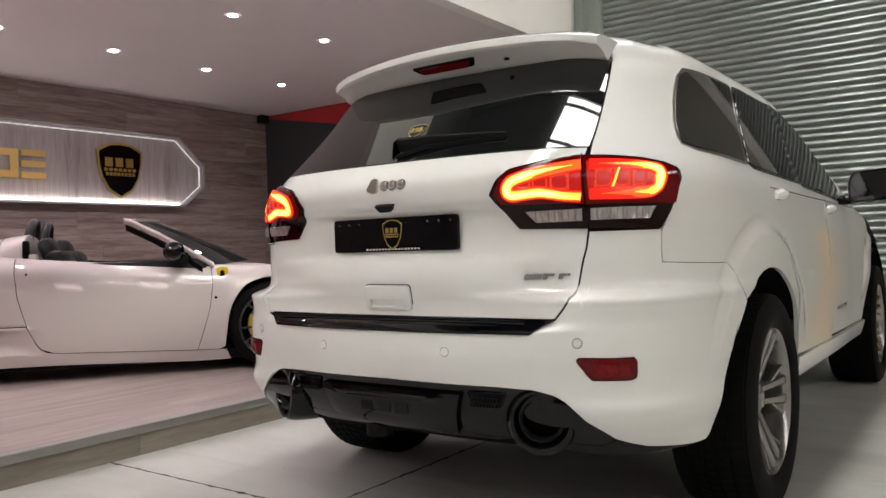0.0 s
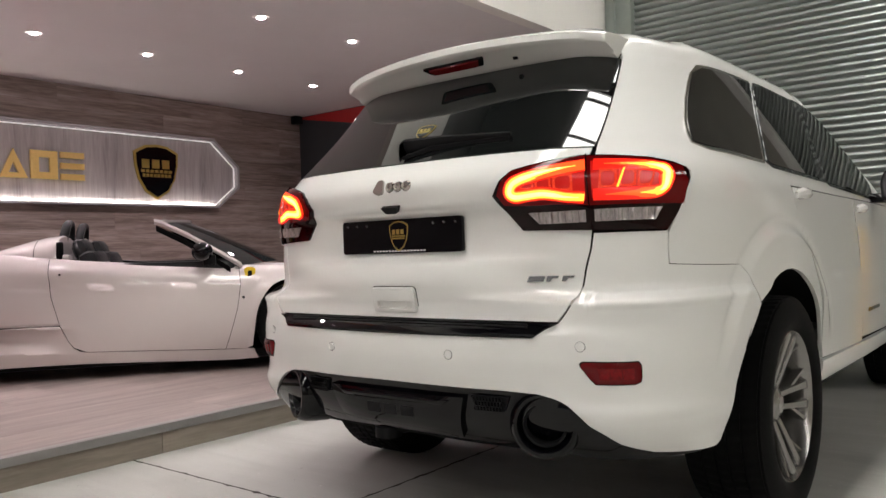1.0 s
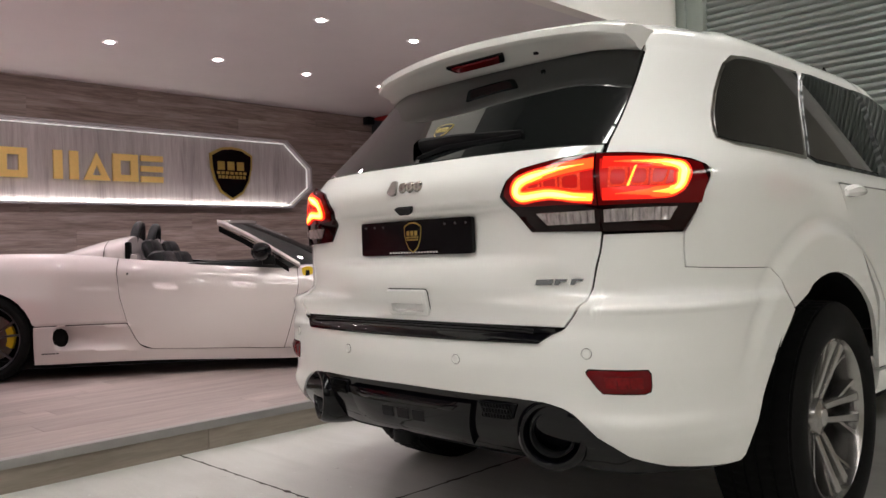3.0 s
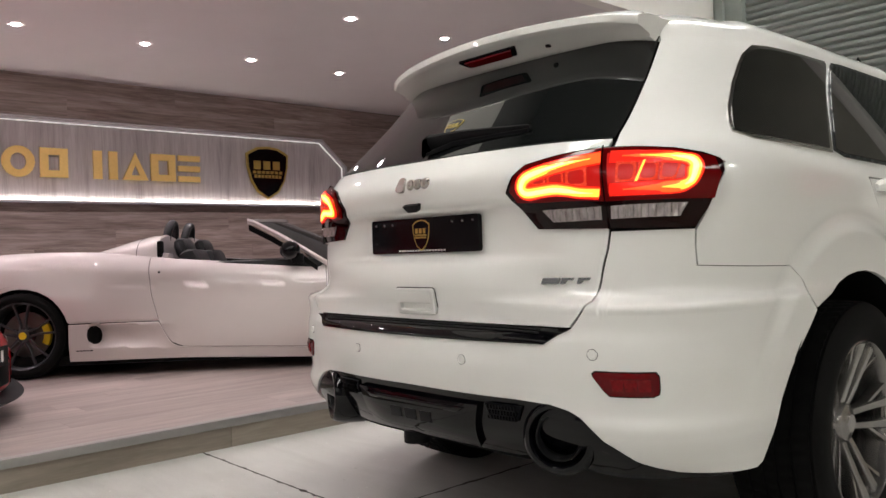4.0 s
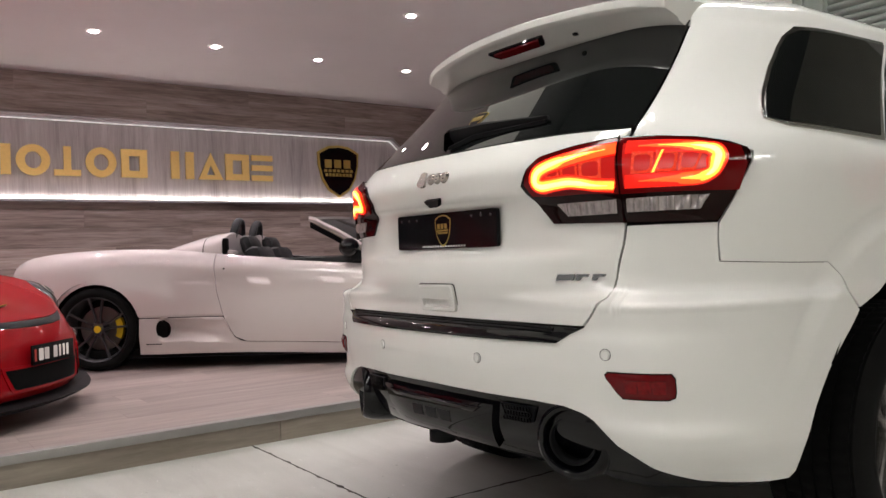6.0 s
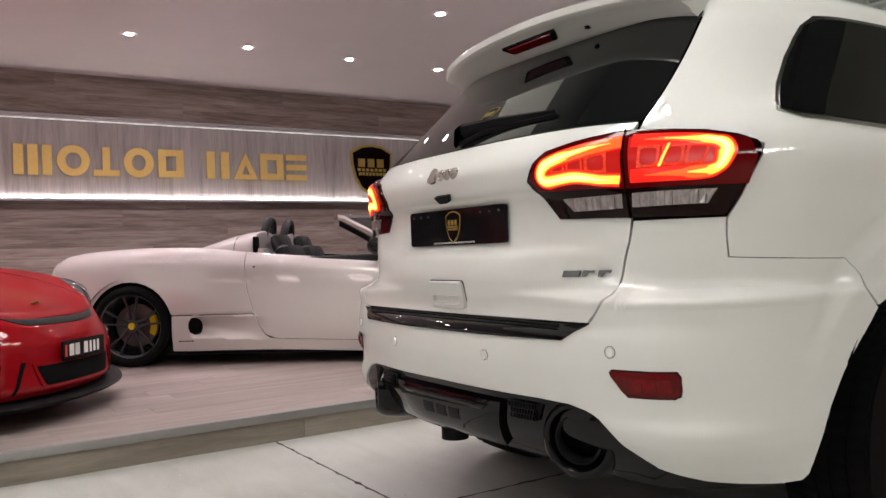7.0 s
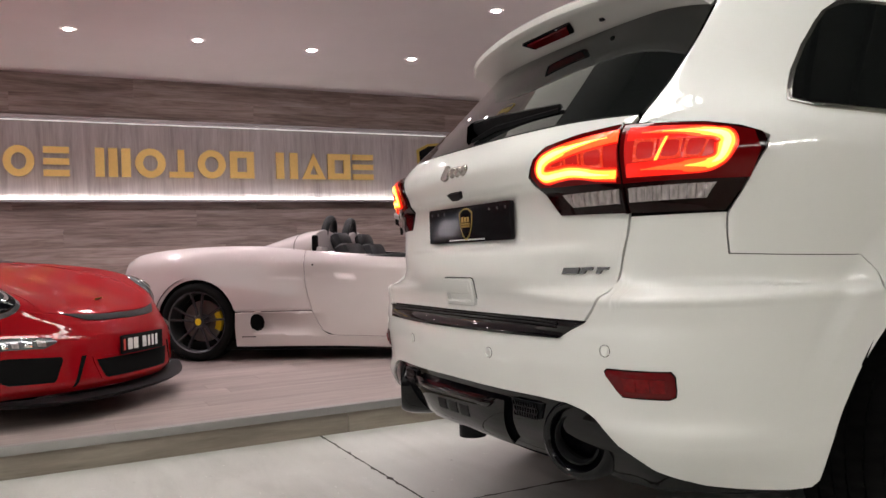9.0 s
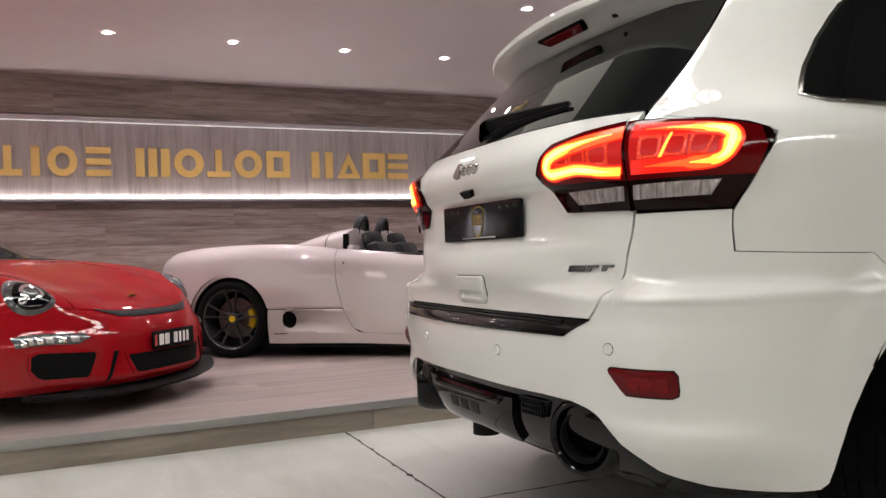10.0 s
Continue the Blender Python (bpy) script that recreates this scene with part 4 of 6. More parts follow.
# number plate of plain black with a crest
m = Matrix.Translation((0, 0.104, 1.018)) @ pose(0, 0, 0, 90, 0, 0)
plate = part("number_plate", prism(bmesh.new(), rounded([(-0.26, -0.056), (0.26, -0.056), (0.26, 0.056), (-0.26, 0.056)], 0.012), lambda a, b, d: m @ Vector((a, b, d)), 0.014), PLATE_BLACK, suv, "blank black dealer plate with a gold crest", smooth=False)
for x0, x1, z0, z1 in ((-0.256, 0.256, 0.0515, 0.0535), (-0.256, 0.256, -0.0535, -0.0515)):
    part("plate_edge", prism(bmesh.new(), [(x0, z0), (x1, z0), (x1, z1), (x0, z1)], lambda a, b, d: m @ Vector((a, b, 0.014 + d)), 0.0015), BLACK_GLOSS, plate, smooth=False)
for k in range(17):
    x0 = -0.115 + k * 0.0136
    part("print_bar", prism(bmesh.new(), [(x0, -0.051), (x0 + 0.009, -0.051), (x0 + 0.009, -0.046), (x0, -0.046)], lambda a, b, d: m @ Vector((a, b, 0.014 + d)), 0.0006), PALE_PRINT, plate, smooth=False)
for x in (-0.19, -0.145, 0.145, 0.19, -0.235, 0.235):
    part("plate_screw", lathe(bmesh.new(), [(0.0003, 0.003), (0.004, 0.002), (0.005, 0.0)], m @ Matrix.Translation((x, 0.038, 0.014)), 12), DARK_CHROME, plate)
crest("plate_crest", m @ Matrix.Translation((0, 0.0, 0.0142)), 0.082, 0.1, plate, 0.0015)
# reversing camera, plate lamp lip, handle
part("camera_housing", prism(bmesh.new(), rounded([(-0.05, 0.018), (0.05, 0.018), (0.03, -0.012), (-0.03, -0.012)], 0.008), lambda a, b, d: skin_frame(0.0, 1.105) @ Vector((a * 0.8, b * 0.8, d)), 0.014), BLACK_MATT, suv, smooth=False)
m = skin_frame(*R(-0.005, 0.812))
outline = rounded([(-0.092, -0.042), (0.092, -0.042), (0.092, 0.042), (-0.092, 0.042)], 0.014)
handle = part("tailgate_handle", prism(bmesh.new(), outline, lambda a, b, d: m @ Vector((a, b, d - 0.006)), 0.007), WHITE_PAINT, suv)
part("handle_gap", prism(bmesh.new(), [(a * 1.022, b * 1.045) for a, b in outline], lambda a, b, d: m @ Vector((a, b, d - 0.006)), 0.0062), GAP, handle, smooth=False)
bm = bmesh.new()
loops = [[bm.verts.new(m @ Vector((a, b, d))) for a, b in row] for row, d in ((outline, 0.0), (outline, 0.009), ([(a * 0.965, b * 0.93) for a, b in outline], 0.012), ([(a * 0.80, (b + 0.002) * 0.70 - 0.002) for a, b in outline], 0.012), ([(a * 0.77, (b + 0.002) * 0.62 - 0.002) for a, b in outline], 0.001))]
for p, q in zip(loops, loops[1:]):
    for k in range(len(outline)):
        bm.faces.new((p[k], p[(k + 1) % len(p)], q[(k + 1) % len(p)], q[k]))
part("handle_frame", bm, WHITE_PAINT, handle)
bm = bmesh.new()
sweep(bm, [lambda a, b, x=x: m @ Vector((x, a, b)) for x in (-0.076, 0.076)], [(0.030, 0.004), (0.030, 0.0125), (0.008, 0.0135), (-0.004, 0.011), (-0.006, 0.007), (0.004, 0.004)])
part("handle_grip", bm, WHITE_PAINT, handle)
# chrome badges, drawn as plain shapes
m = skin_frame(*R(0.01, 1.176), 0.0)
badge = part("maker_badge", prism(bmesh.new(), rounded([(-0.075, -0.014), (-0.058, 0.024), (-0.035, 0.026), (-0.03, -0.022), (-0.055, -0.026)], 0.008), lambda a, b, d: m @ Vector((a, b, d)), 0.008), SATIN, suv, "chrome badge of rounded shapes")
for x, low in ((-0.004, -0.016), (0.03, -0.016), (0.065, -0.028)):
    part("badge_shape", lathe(bmesh.new(), [(0.008, 0.0), (0.007, 0.008), (0.014, 0.009), (0.0175, 0.004), (0.0185, 0.0)], m @ Matrix.Translation((x, 0.0, 0.0)), 24), SATIN, badge)
    part("badge_shape", prism(bmesh.new(), [(x - 0.012, -0.003), (x + 0.012, -0.003), (x + 0.012, 0.003), (x - 0.012, 0.003)], lambda a, b, d: m @ Vector((a, b, d)), 0.008), SATIN, badge, smooth=False)
m = skin_frame(*R(0.547, 0.872), 0.001)
trimbadge = part("model_badge", prism(bmesh.new(), [(-0.068, -0.006), (-0.02, -0.006), (-0.014, 0.010), (-0.062, 0.010)], lambda a, b, d: m @ Vector((a, b, d)), 0.006), DARK_CHROME, suv, "chrome badge of slanted bars", smooth=False)
for a0 in (-0.012, 0.034):
    part("badge_shape", prism(bmesh.new(), [(a0, -0.006), (a0 + 0.012, -0.006), (a0 + 0.018, 0.003), (a0 + 0.034, 0.003), (a0 + 0.038, 0.010), (a0 + 0.004, 0.010)], lambda a, b, d: m @ Vector((a, b, d)), 0.006), DARK_CHROME, trimbadge, smooth=False)
for u, z in (R(-0.252, 0.652), R(0.252, 0.652), (SUV.find(0, 0.655, 0.686, 0, 4), 0.686), (-SUV.find(0, 0.655, 0.686, 0, 4), 0.686)):
    if u == R(-0.252, 0.652)[0]:
        u = -SUV.find(0, 0.252, 0.652, 0, 3)
    part("sensor_gap", lathe(bmesh.new(), [(0.0135, 0.0), (0.0138, 0.0008), (0.0147, 0.0008), (0.015, 0.0)], skin_frame(u, z, 0.0), 24), BLACK_MATT, suv)
    part("parking_sensor", lathe(bmesh.new(), [(0.0003, 0.003), (0.009, 0.003), (0.0095, 0.001), (0.0115, 0.001), (0.0125, 0.003), (0.014, 0.0)], skin_frame(u, z, 0.0), 24), WHITE_PAINT, suv)

# lower rear: central insert, grilles, exhausts, tow eye
def dif(pts_b, pts_t, out, name, material, label="", nu=16, nv=8, crown=0.004, rim=0.02, parent=None):
    return suv_panel(name, parent or suv, pts_b, pts_t, [pts_b[0], pts_t[0]], [pts_b[-1], pts_t[-1]], material, nu, nv, out, rim, label, crown)


insert = dif([(-0.82, 0.392), (0.82, 0.392)], [(-0.95, 0.522), (0.95, 0.522)], 0.010, "diffuser_insert", BLACK_GLOSS, "gloss black centre insert", crown=0.012, rim=0.03)
for k in range(3):
    dif([(-0.36 + 0.24 * k, 0.452), (-0.18 + 0.24 * k, 0.452)], [(-0.34 + 0.24 * k, 0.482), (-0.16 + 0.24 * k, 0.482)], 0.023, "embossed_bar", BLACK_MATT, "", 6, 4, 0.001, 0.004, insert)
dif([(-0.7, 0.496), (0.7, 0.496)], [(-0.78, 0.512), (0.78, 0.512)], 0.020, "insert_ridge", BLACK_GLOSS, "", 20, 5, 0.006, 0.02, insert)
for s in (1, -1):
    a, b = (1.02, 1.40)
    g = dif([(s * (a + 0.05), 0.487), (s * (b - 0.05), 0.487)], [(s * a, 0.530), (s * b, 0.530)], 0.001, "lower_grille", BLACK_MATT, "black honeycomb grille", 12, 5, -0.006, 0.01)
    for k in range(9):
        for row in range(3):
            c = a + 0.05 + (b - a - 0.1) * (k + 0.5 * (row % 2)) / 9
            m = skin_frame(s * c, 0.493 + 0.015 * row, 0.001)
            part("grille_cell", lathe(bmesh.new(), [(0.0062, 0.0), (0.0068, 0.005), (0.0082, 0.005), (0.0085, 0.0)], m, 6), BLACK_GLOSS, g, smooth=False)
    m = Matrix.Translation((s * (0.535 + 0.110 * math.sin(radians(24))), 0.090 - 0.110 * math.cos(radians(24)), 0.454)) @ pose(0, 0, 0, 90, 0, 24 * s)
    part("exhaust_surround", lathe(bmesh.new(), [(0.068, -0.30), (0.068, -0.135), (0.072, -0.116), (0.081, -0.104), (0.090, -0.104), (0.099, -0.114), (0.106, -0.135), (0.110, -0.17), (0.112, -0.22)], m, 64), BLACK_GLOSS, suv, "gloss black exhaust surround")
    pipe = part("exhaust_pipe", lathe(bmesh.new(), [(0.0005, -0.30), (0.054, -0.30), (0.055, -0.118), (0.059, -0.110), (0.064, -0.112), (0.066, -0.125), (0.066, -0.30)], m, 64), BLACK_MATT, suv, "black exhaust pipe")
    part("pipe_bore", lathe(bmesh.new(), [(0.0005, -0.24), (0.0535, -0.24), (0.0535, -0.135)], m, 48), GAP, pipe)
part("underbody", boxed((-0.60, 0.30, 0.37), (0.60, 4.5, 0.46), 0.02), BLACK_MATT, suv, "black underbody")
part("tow_eye", lathe(bmesh.new(), [(0.02, -0.02), (0.045, -0.02), (0.045, 0.02), (0.02, 0.02), (0.02, -0.02)], Matrix.Translation((-0.15, 0.17, 0.345)) , 24), BLACK_MATT, suv)
part("tow_bracket", boxed((-0.19, 0.19, 0.335), (-0.09, 0.4, 0.38), 0.01), BLACK_MATT, suv)
for s in (1, -1):
    for axle in (REAR_AXLE, FRONT_AXLE):
        part("wheel_house", half_drum(bmesh.new(), 0.50, 0.34, a0=30, a1=150, m=Matrix.Translation((s * 0.95, axle, HUB)) @ pose(0, 0, 0, 90, 0, 90) @ pose(0, 0, 0, 0, 0 if s > 0 else 180, 0)), GAP, suv, "dark wheel housing")


# ---- wheels ----
def tyre_mesh(radius, width, rim_r, blocks=72, depth=0.007, seg=None):
    """A tyre with moulded tread: ribs parted by grooves, cut across by slanted sipes. Axle along z, outer face at +width / 2."""
    bm = bmesh.new()
    seg = blocks * 4
    half = width / 2
    side = [(rim_r, half * 0.86), (rim_r + 0.012, half * 0.93), (rim_r + (radius - rim_r) * 0.35, half * 1.0), (rim_r + (radius - rim_r) * 0.62, half * 0.985), (radius - 0.022, half * 0.93), (radius - 0.008, half * 0.86)]
    tread = []
    for lo, hi in ((-0.80, -0.50), (-0.44, -0.17), (-0.11, 0.11), (0.17, 0.44), (0.50, 0.80)):
        tread += [(lo, 0), (lo, 1), ((lo + hi) / 2, 1), (hi, 1), (hi, 0)]
    prof = [(r, h, None) for r, h in side] + [(radius - (0.0025 * (x / 0.8) ** 2) - (0 if up else depth), x * half, (x, up)) for x, up in reversed(tread)] + [(r, -h, None) for r, h in reversed(side)]
    rings = []
    for r, h, tr in prof:
        ring = []
        for k in range(seg):
            rr = r
            if tr and tr[1]:
                shift = int(round(abs(tr[0]) * 5))
                if (k + shift) % 4 == 0:
                    rr -= depth * 0.8
            a = 2 * math.pi * k / seg
            ring.append(bm.verts.new((rr * math.cos(a), rr * math.sin(a), h)))
        rings.append(ring)
    for a, b in zip(rings, rings[1:]):
        for k in range(seg):
            bm.faces.new((a[k], a[(k + 1) % seg], b[(k + 1) % seg], b[k]))
    return bm


def suv_wheel(parent, m):
    t = part("wheel", tyre_mesh(0.385, 0.29, 0.262, 64), RUBBER, parent, "worn black road tyre", sharp=40)
    t.matrix_basis = m
    f = 0.118
    part("rim", lathe(bmesh.new(), [(0.20, -0.10), (0.235, -0.11), (0.24, f - 0.03), (0.252, f), (0.259, f + 0.009), (0.266, f + 0.004), (0.268, f - 0.012), (0.262, -0.12)], Matrix(), 96), SILVER, t, "silver alloy rim")
    part("barrel", lathe(bmesh.new(), [(0.01, -0.03), (0.2, -0.04), (0.238, -0.05)], Matrix(), 48), GAP, t)
    part("brake_disc", lathe(bmesh.new(), [(0.06, 0.012), (0.175, 0.012), (0.175, -0.012)], Matrix(), 64), DISC, t)
    part("hub_cap", lathe(bmesh.new(), [(0.0005, f - 0.030), (0.028, f - 0.031), (0.034, f - 0.038), (0.056, f - 0.044), (0.066, f - 0.060), (0.07, f - 0.09)], Matrix(), 48), SILVER, t)
    for k in range(5):
        spin = pose(0, 0, 0, 0, 0, 72 * k + 90)
        rib = [(-1, -0.034), (-0.94, -0.006), (-0.7, 0.0), (0.7, 0.0), (0.94, -0.006), (1, -0.034)]
        for sgn in (1, -1):
            stations = [(0.045, 0.017, 0.014, f - 0.060), (0.085, 0.0235, 0.0130, f - 0.048), (0.13, 0.0275, 0.0135, f - 0.036), (0.18, 0.0315, 0.0145, f - 0.023), (0.225, 0.035, 0.017, f - 0.010), (0.254, 0.038, 0.022, f - 0.003)]
            bm = sweep(bmesh.new(), [lambda a, b, r=r, c=c, w=w, z=z: spin @ Vector((r, sgn * c + a * w, z + b)) for r, c, w, z in stations], rib)
            part("spoke", bm, SILVER, t, sharp=50)
            stations = [(0.140, 0.030, 0.009, f - 0.042), (0.172, 0.051, 0.008, f - 0.032), (0.210, 0.077, 0.008, f - 0.020), (0.240, 0.098, 0.013, f - 0.006)]
            bm = sweep(bmesh.new(), [lambda a, b, r=r, c=c, w=w, z=z: spin @ Vector((r, sgn * c + a * w, z + b)) for r, c, w, z in stations], rib)
            part("spoke_branch", bm, SILVER, t, sharp=50)
        for lo, hi, w, dz in ((0.222, 0.252, 0.026, -0.012), (0.05, 0.082, 0.016, -0.022)):
            bm = sweep(bmesh.new(), [lambda a, b, r=r, z=z: spin @ Vector((r, a * w, z + b)) for r, z in ((lo, f - 0.050 + 0.18 * lo + dz), (hi, f - 0.050 + 0.18 * hi + dz))], [(-1, -0.025), (-0.9, 0), (0.9, 0), (1, -0.025)])
            part("spoke_web", bm, SILVER, t)
        part("wheel_nut", lathe(bmesh.new(), [(0.0005, f - 0.045), (0.009, f - 0.046), (0.01, f - 0.065)], spin @ pose(0.045 * math.cos(0.63), 0.045 * math.sin(0.63), 0), 12), CHROME, t)
    return t


first = suv_wheel(suv, pose(0.835, REAR_AXLE, HUB, 0, 90, 0))
for s, axle, turn in ((1, FRONT_AXLE, 30), (-1, REAR_AXLE, 10), (-1, FRONT_AXLE, 50)):
    copy_thing(first, pose(s * 0.835, axle, HUB, 0, 90 * s, 0) @ pose(0, 0, 0, 0, 0, turn))

# door furniture and mirrors
for s in (1, -1):
    for y, z in ((1.40, 1.135), (2.46, 1.10)):
        u = SUV.find(1, y, z, 2.5, 9.5)
        part("door_handle", ribbon([(s * SUV.find(1, y - 0.11, z, 2.5, 9.5), z - 0.006), (s * SUV.find(1, y - 0.07, z, 2.5, 9.5), z), (s * u, z + 0.002), (s * SUV.find(1, y + 0.09, z, 2.5, 9.5), z + 0.004)], (0.012, 0.022, 0.02, 0.012), (0.012, 0.034, 0.034, 0.014), 0.0), WHITE_PAINT, suv)
    outline = rounded([(0.985, 1.135), (1.19, 1.15), (1.20, 1.29), (1.17, 1.315), (1.0, 1.305), (0.975, 1.24)], 0.03)
    bm = bmesh.new()
    rings = []
    for y, k in ((2.70, 0.97), (2.715, 1.0), (2.76, 1.0), (2.82, 0.9), (2.86, 0.65), (2.875, 0.3)):
        rings.append([bm.verts.new((s * (1.09 + (x - 1.09) * k), y, 1.225 + (z - 1.225) * k)) for x, z in outline])
    for a, b in zip(rings, rings[1:]):
        for k in range(len(a)):
            bm.faces.new((a[k], a[(k + 1) % len(a)], b[(k + 1) % len(a)], b[k]))
    bm.faces.new(rings[0])
    bm.faces.new(list(reversed(rings[-1])))
    mirror = part("door_mirror", bm, BLACK_GLOSS, suv, "gloss black door mirror")
    part("mirror_glass", prism(bmesh.new(), [(1.09 + (x - 1.09) * 0.86, 1.225 + (z - 1.225) * 0.84) for x, z in outline], lambda a, b, d: (s * a, 2.698 - d, b), 0.003), mat("mirror_glass", (0.10, 0.10, 0.105), 0.03, metal=1.0), mirror, smooth=False)
    part("mirror_arm", boxed((min(s * 0.90, s * 1.02), 2.74, 1.135), (max(s * 0.90, s * 1.02), 2.81, 1.185), 0.015), BLACK_GLOSS, mirror)
    suv_panel("side_badge", suv, [F(2.42, 0.60), F(2.72, 0.60)], [F(2.42, 0.618), F(2.72, 0.618)], [F(2.42, 0.60), F(2.42, 0.618)], [F(2.72, 0.60), F(2.72, 0.618)], CHROME, 8, 3, 0.004, 0.004, "chrome bar badge", side=s)


# ---- the pearl white open sports car on the stage ----
def table(s, *pairs):
    return float(np.interp(s, [a for a, b in pairs], [b for a, b in pairs]))


SPIDER_S = (-0.75, -0.72, -0.63, -0.43, -0.2, 0.1, 0.45, 0.8, 1.2, 1.7, 2.1, 2.6, 2.95, 3.3, 3.50, 3.58)


def spider_rows():
    rows = []
    for s in SPIDER_S:
        W = table(s, (-0.75, 0.62), (-0.72, 0.74), (-0.63, 0.82), (-0.43, 0.89), (0, 0.95), (0.5, 0.955), (1.0, 0.942), (1.6, 0.938), (2.1, 0.94), (2.6, 0.945), (2.95, 0.90), (3.3, 0.78), (3.58, 0.5))
        crest_z = table(s, (-0.75, 0.70), (-0.72, 0.775), (-0.63, 0.828), (-0.43, 0.872), (-0.1, 0.898), (0.3, 0.90), (0.6, 0.885), (1.0, 0.835), (1.6, 0.79), (2.1, 0.755), (2.6, 0.745), (2.95, 0.66), (3.3, 0.53), (3.58, 0.40))
        mid_z = table(s, (-0.75, 0.68), (-0.72, 0.76), (-0.63, 0.81), (-0.4, 0.845), (0.3, 0.86), (0.9, 0.86), (1.6, 0.83), (2.1, 0.80), (2.3, 0.74), (2.6, 0.66), (3.0, 0.57), (3.3, 0.49), (3.58, 0.38))
        low = table(s, (-0.75, 0.36), (-0.63, 0.26), (-0.3, 0.16), (0.3, 0.115), (1.0, 0.11), (2.1, 0.078), (3.0, 0.11), (3.58, 0.2))
        h = crest_z - low
        rows.append([(0, s, mid_z), (W * 0.42, s, mid_z + 0.004), (W * 0.70, s, 0.35 * mid_z + 0.65 * crest_z), (W * 0.86, s, crest_z), (W * 0.955, s, crest_z - 0.13 * h), (W * 0.985, s, crest_z - 0.36 * h), (W, s, crest_z - 0.60 * h), (W * 0.99, s, low + 0.18 * h), (W * 0.95, s, low)])
    return rows


def spider_shape(p):
    """Round arch lips and the scoop in the flank."""
    q = p.copy()
    for axle in (0.02, 2.60):
        r = np.hypot(p[:, 1] - axle, p[:, 2] - 0.30)
        k = np.clip((0.43 - r) / 0.08, 0, 1)
        q[:, 0] = np.where(p[:, 0] > 0.6, p[:, 0] + 0.014 * k * k * (3 - 2 * k), p[:, 0])
    s, z = p[:, 1], p[:, 2]
    along = np.clip((s - 0.49) / 0.05, 0, 1) * np.clip((1.10 - s) / 0.55, 0, 1)
    across = np.clip(1 - ((z - (0.30 - 0.05 * np.clip(s - 0.55, 0, 1))) / 0.085) ** 2, 0, 1)
    q[:, 0] -= np.where(p[:, 0] > 0.6, 0.095 * along * across, 0)
    k = np.clip(1 - np.abs(z - 0.385) / 0.006, 0, 1) * np.clip((s - 0.36) / 0.02, 0, 1) * np.clip((1.03 - s) / 0.02, 0, 1)
    q[:, 0] -= np.where(p[:, 0] > 0.6, 0.004 * k, 0)
    # waistline: the upper door steps in above a soft line
    k = np.clip((z - 0.632) / 0.012, 0, 1) * np.clip((0.78 - z) / 0.12, 0, 1) * np.clip((s - 0.6) / 0.5, 0, 1) * np.clip((2.45 - s) / 0.2, 0, 1)
    q[:, 0] -= np.where(p[:, 0] > 0.6, 0.014 * k * k * (3 - 2 * k), 0)
    return q


SPIDER = Skin(SPIDER_S, spider_rows(), spider_shape)
spider = empty("sports_car", "pearl white open two-seat sports car on the stage", "car")


def G(s, z):
    """Flank coordinates of the open car at a place along it and a height."""
    return SPIDER.find(2, z, s, 2.6, 8), s


def spider_panel(name, bottom, top, left, right, material=PEARL, nu=30, nv=24, out=0.0, rim=0.01, label="", crown=0.0, side=1, parent=None):
    return panel(name, SPIDER, coons(bottom, top, left, right, nu, nv), material, parent or spider, label, out, rim, crown, side)


def spider_arch(c, a0, a1, n, r=0.348):
    return [G(c + r * math.cos(radians(a0 + (a1 - a0) * k / (n - 1))), max(0.10, 0.30 + r * math.sin(radians(a0 + (a1 - a0) * k / (n - 1))))) for k in range(n)]


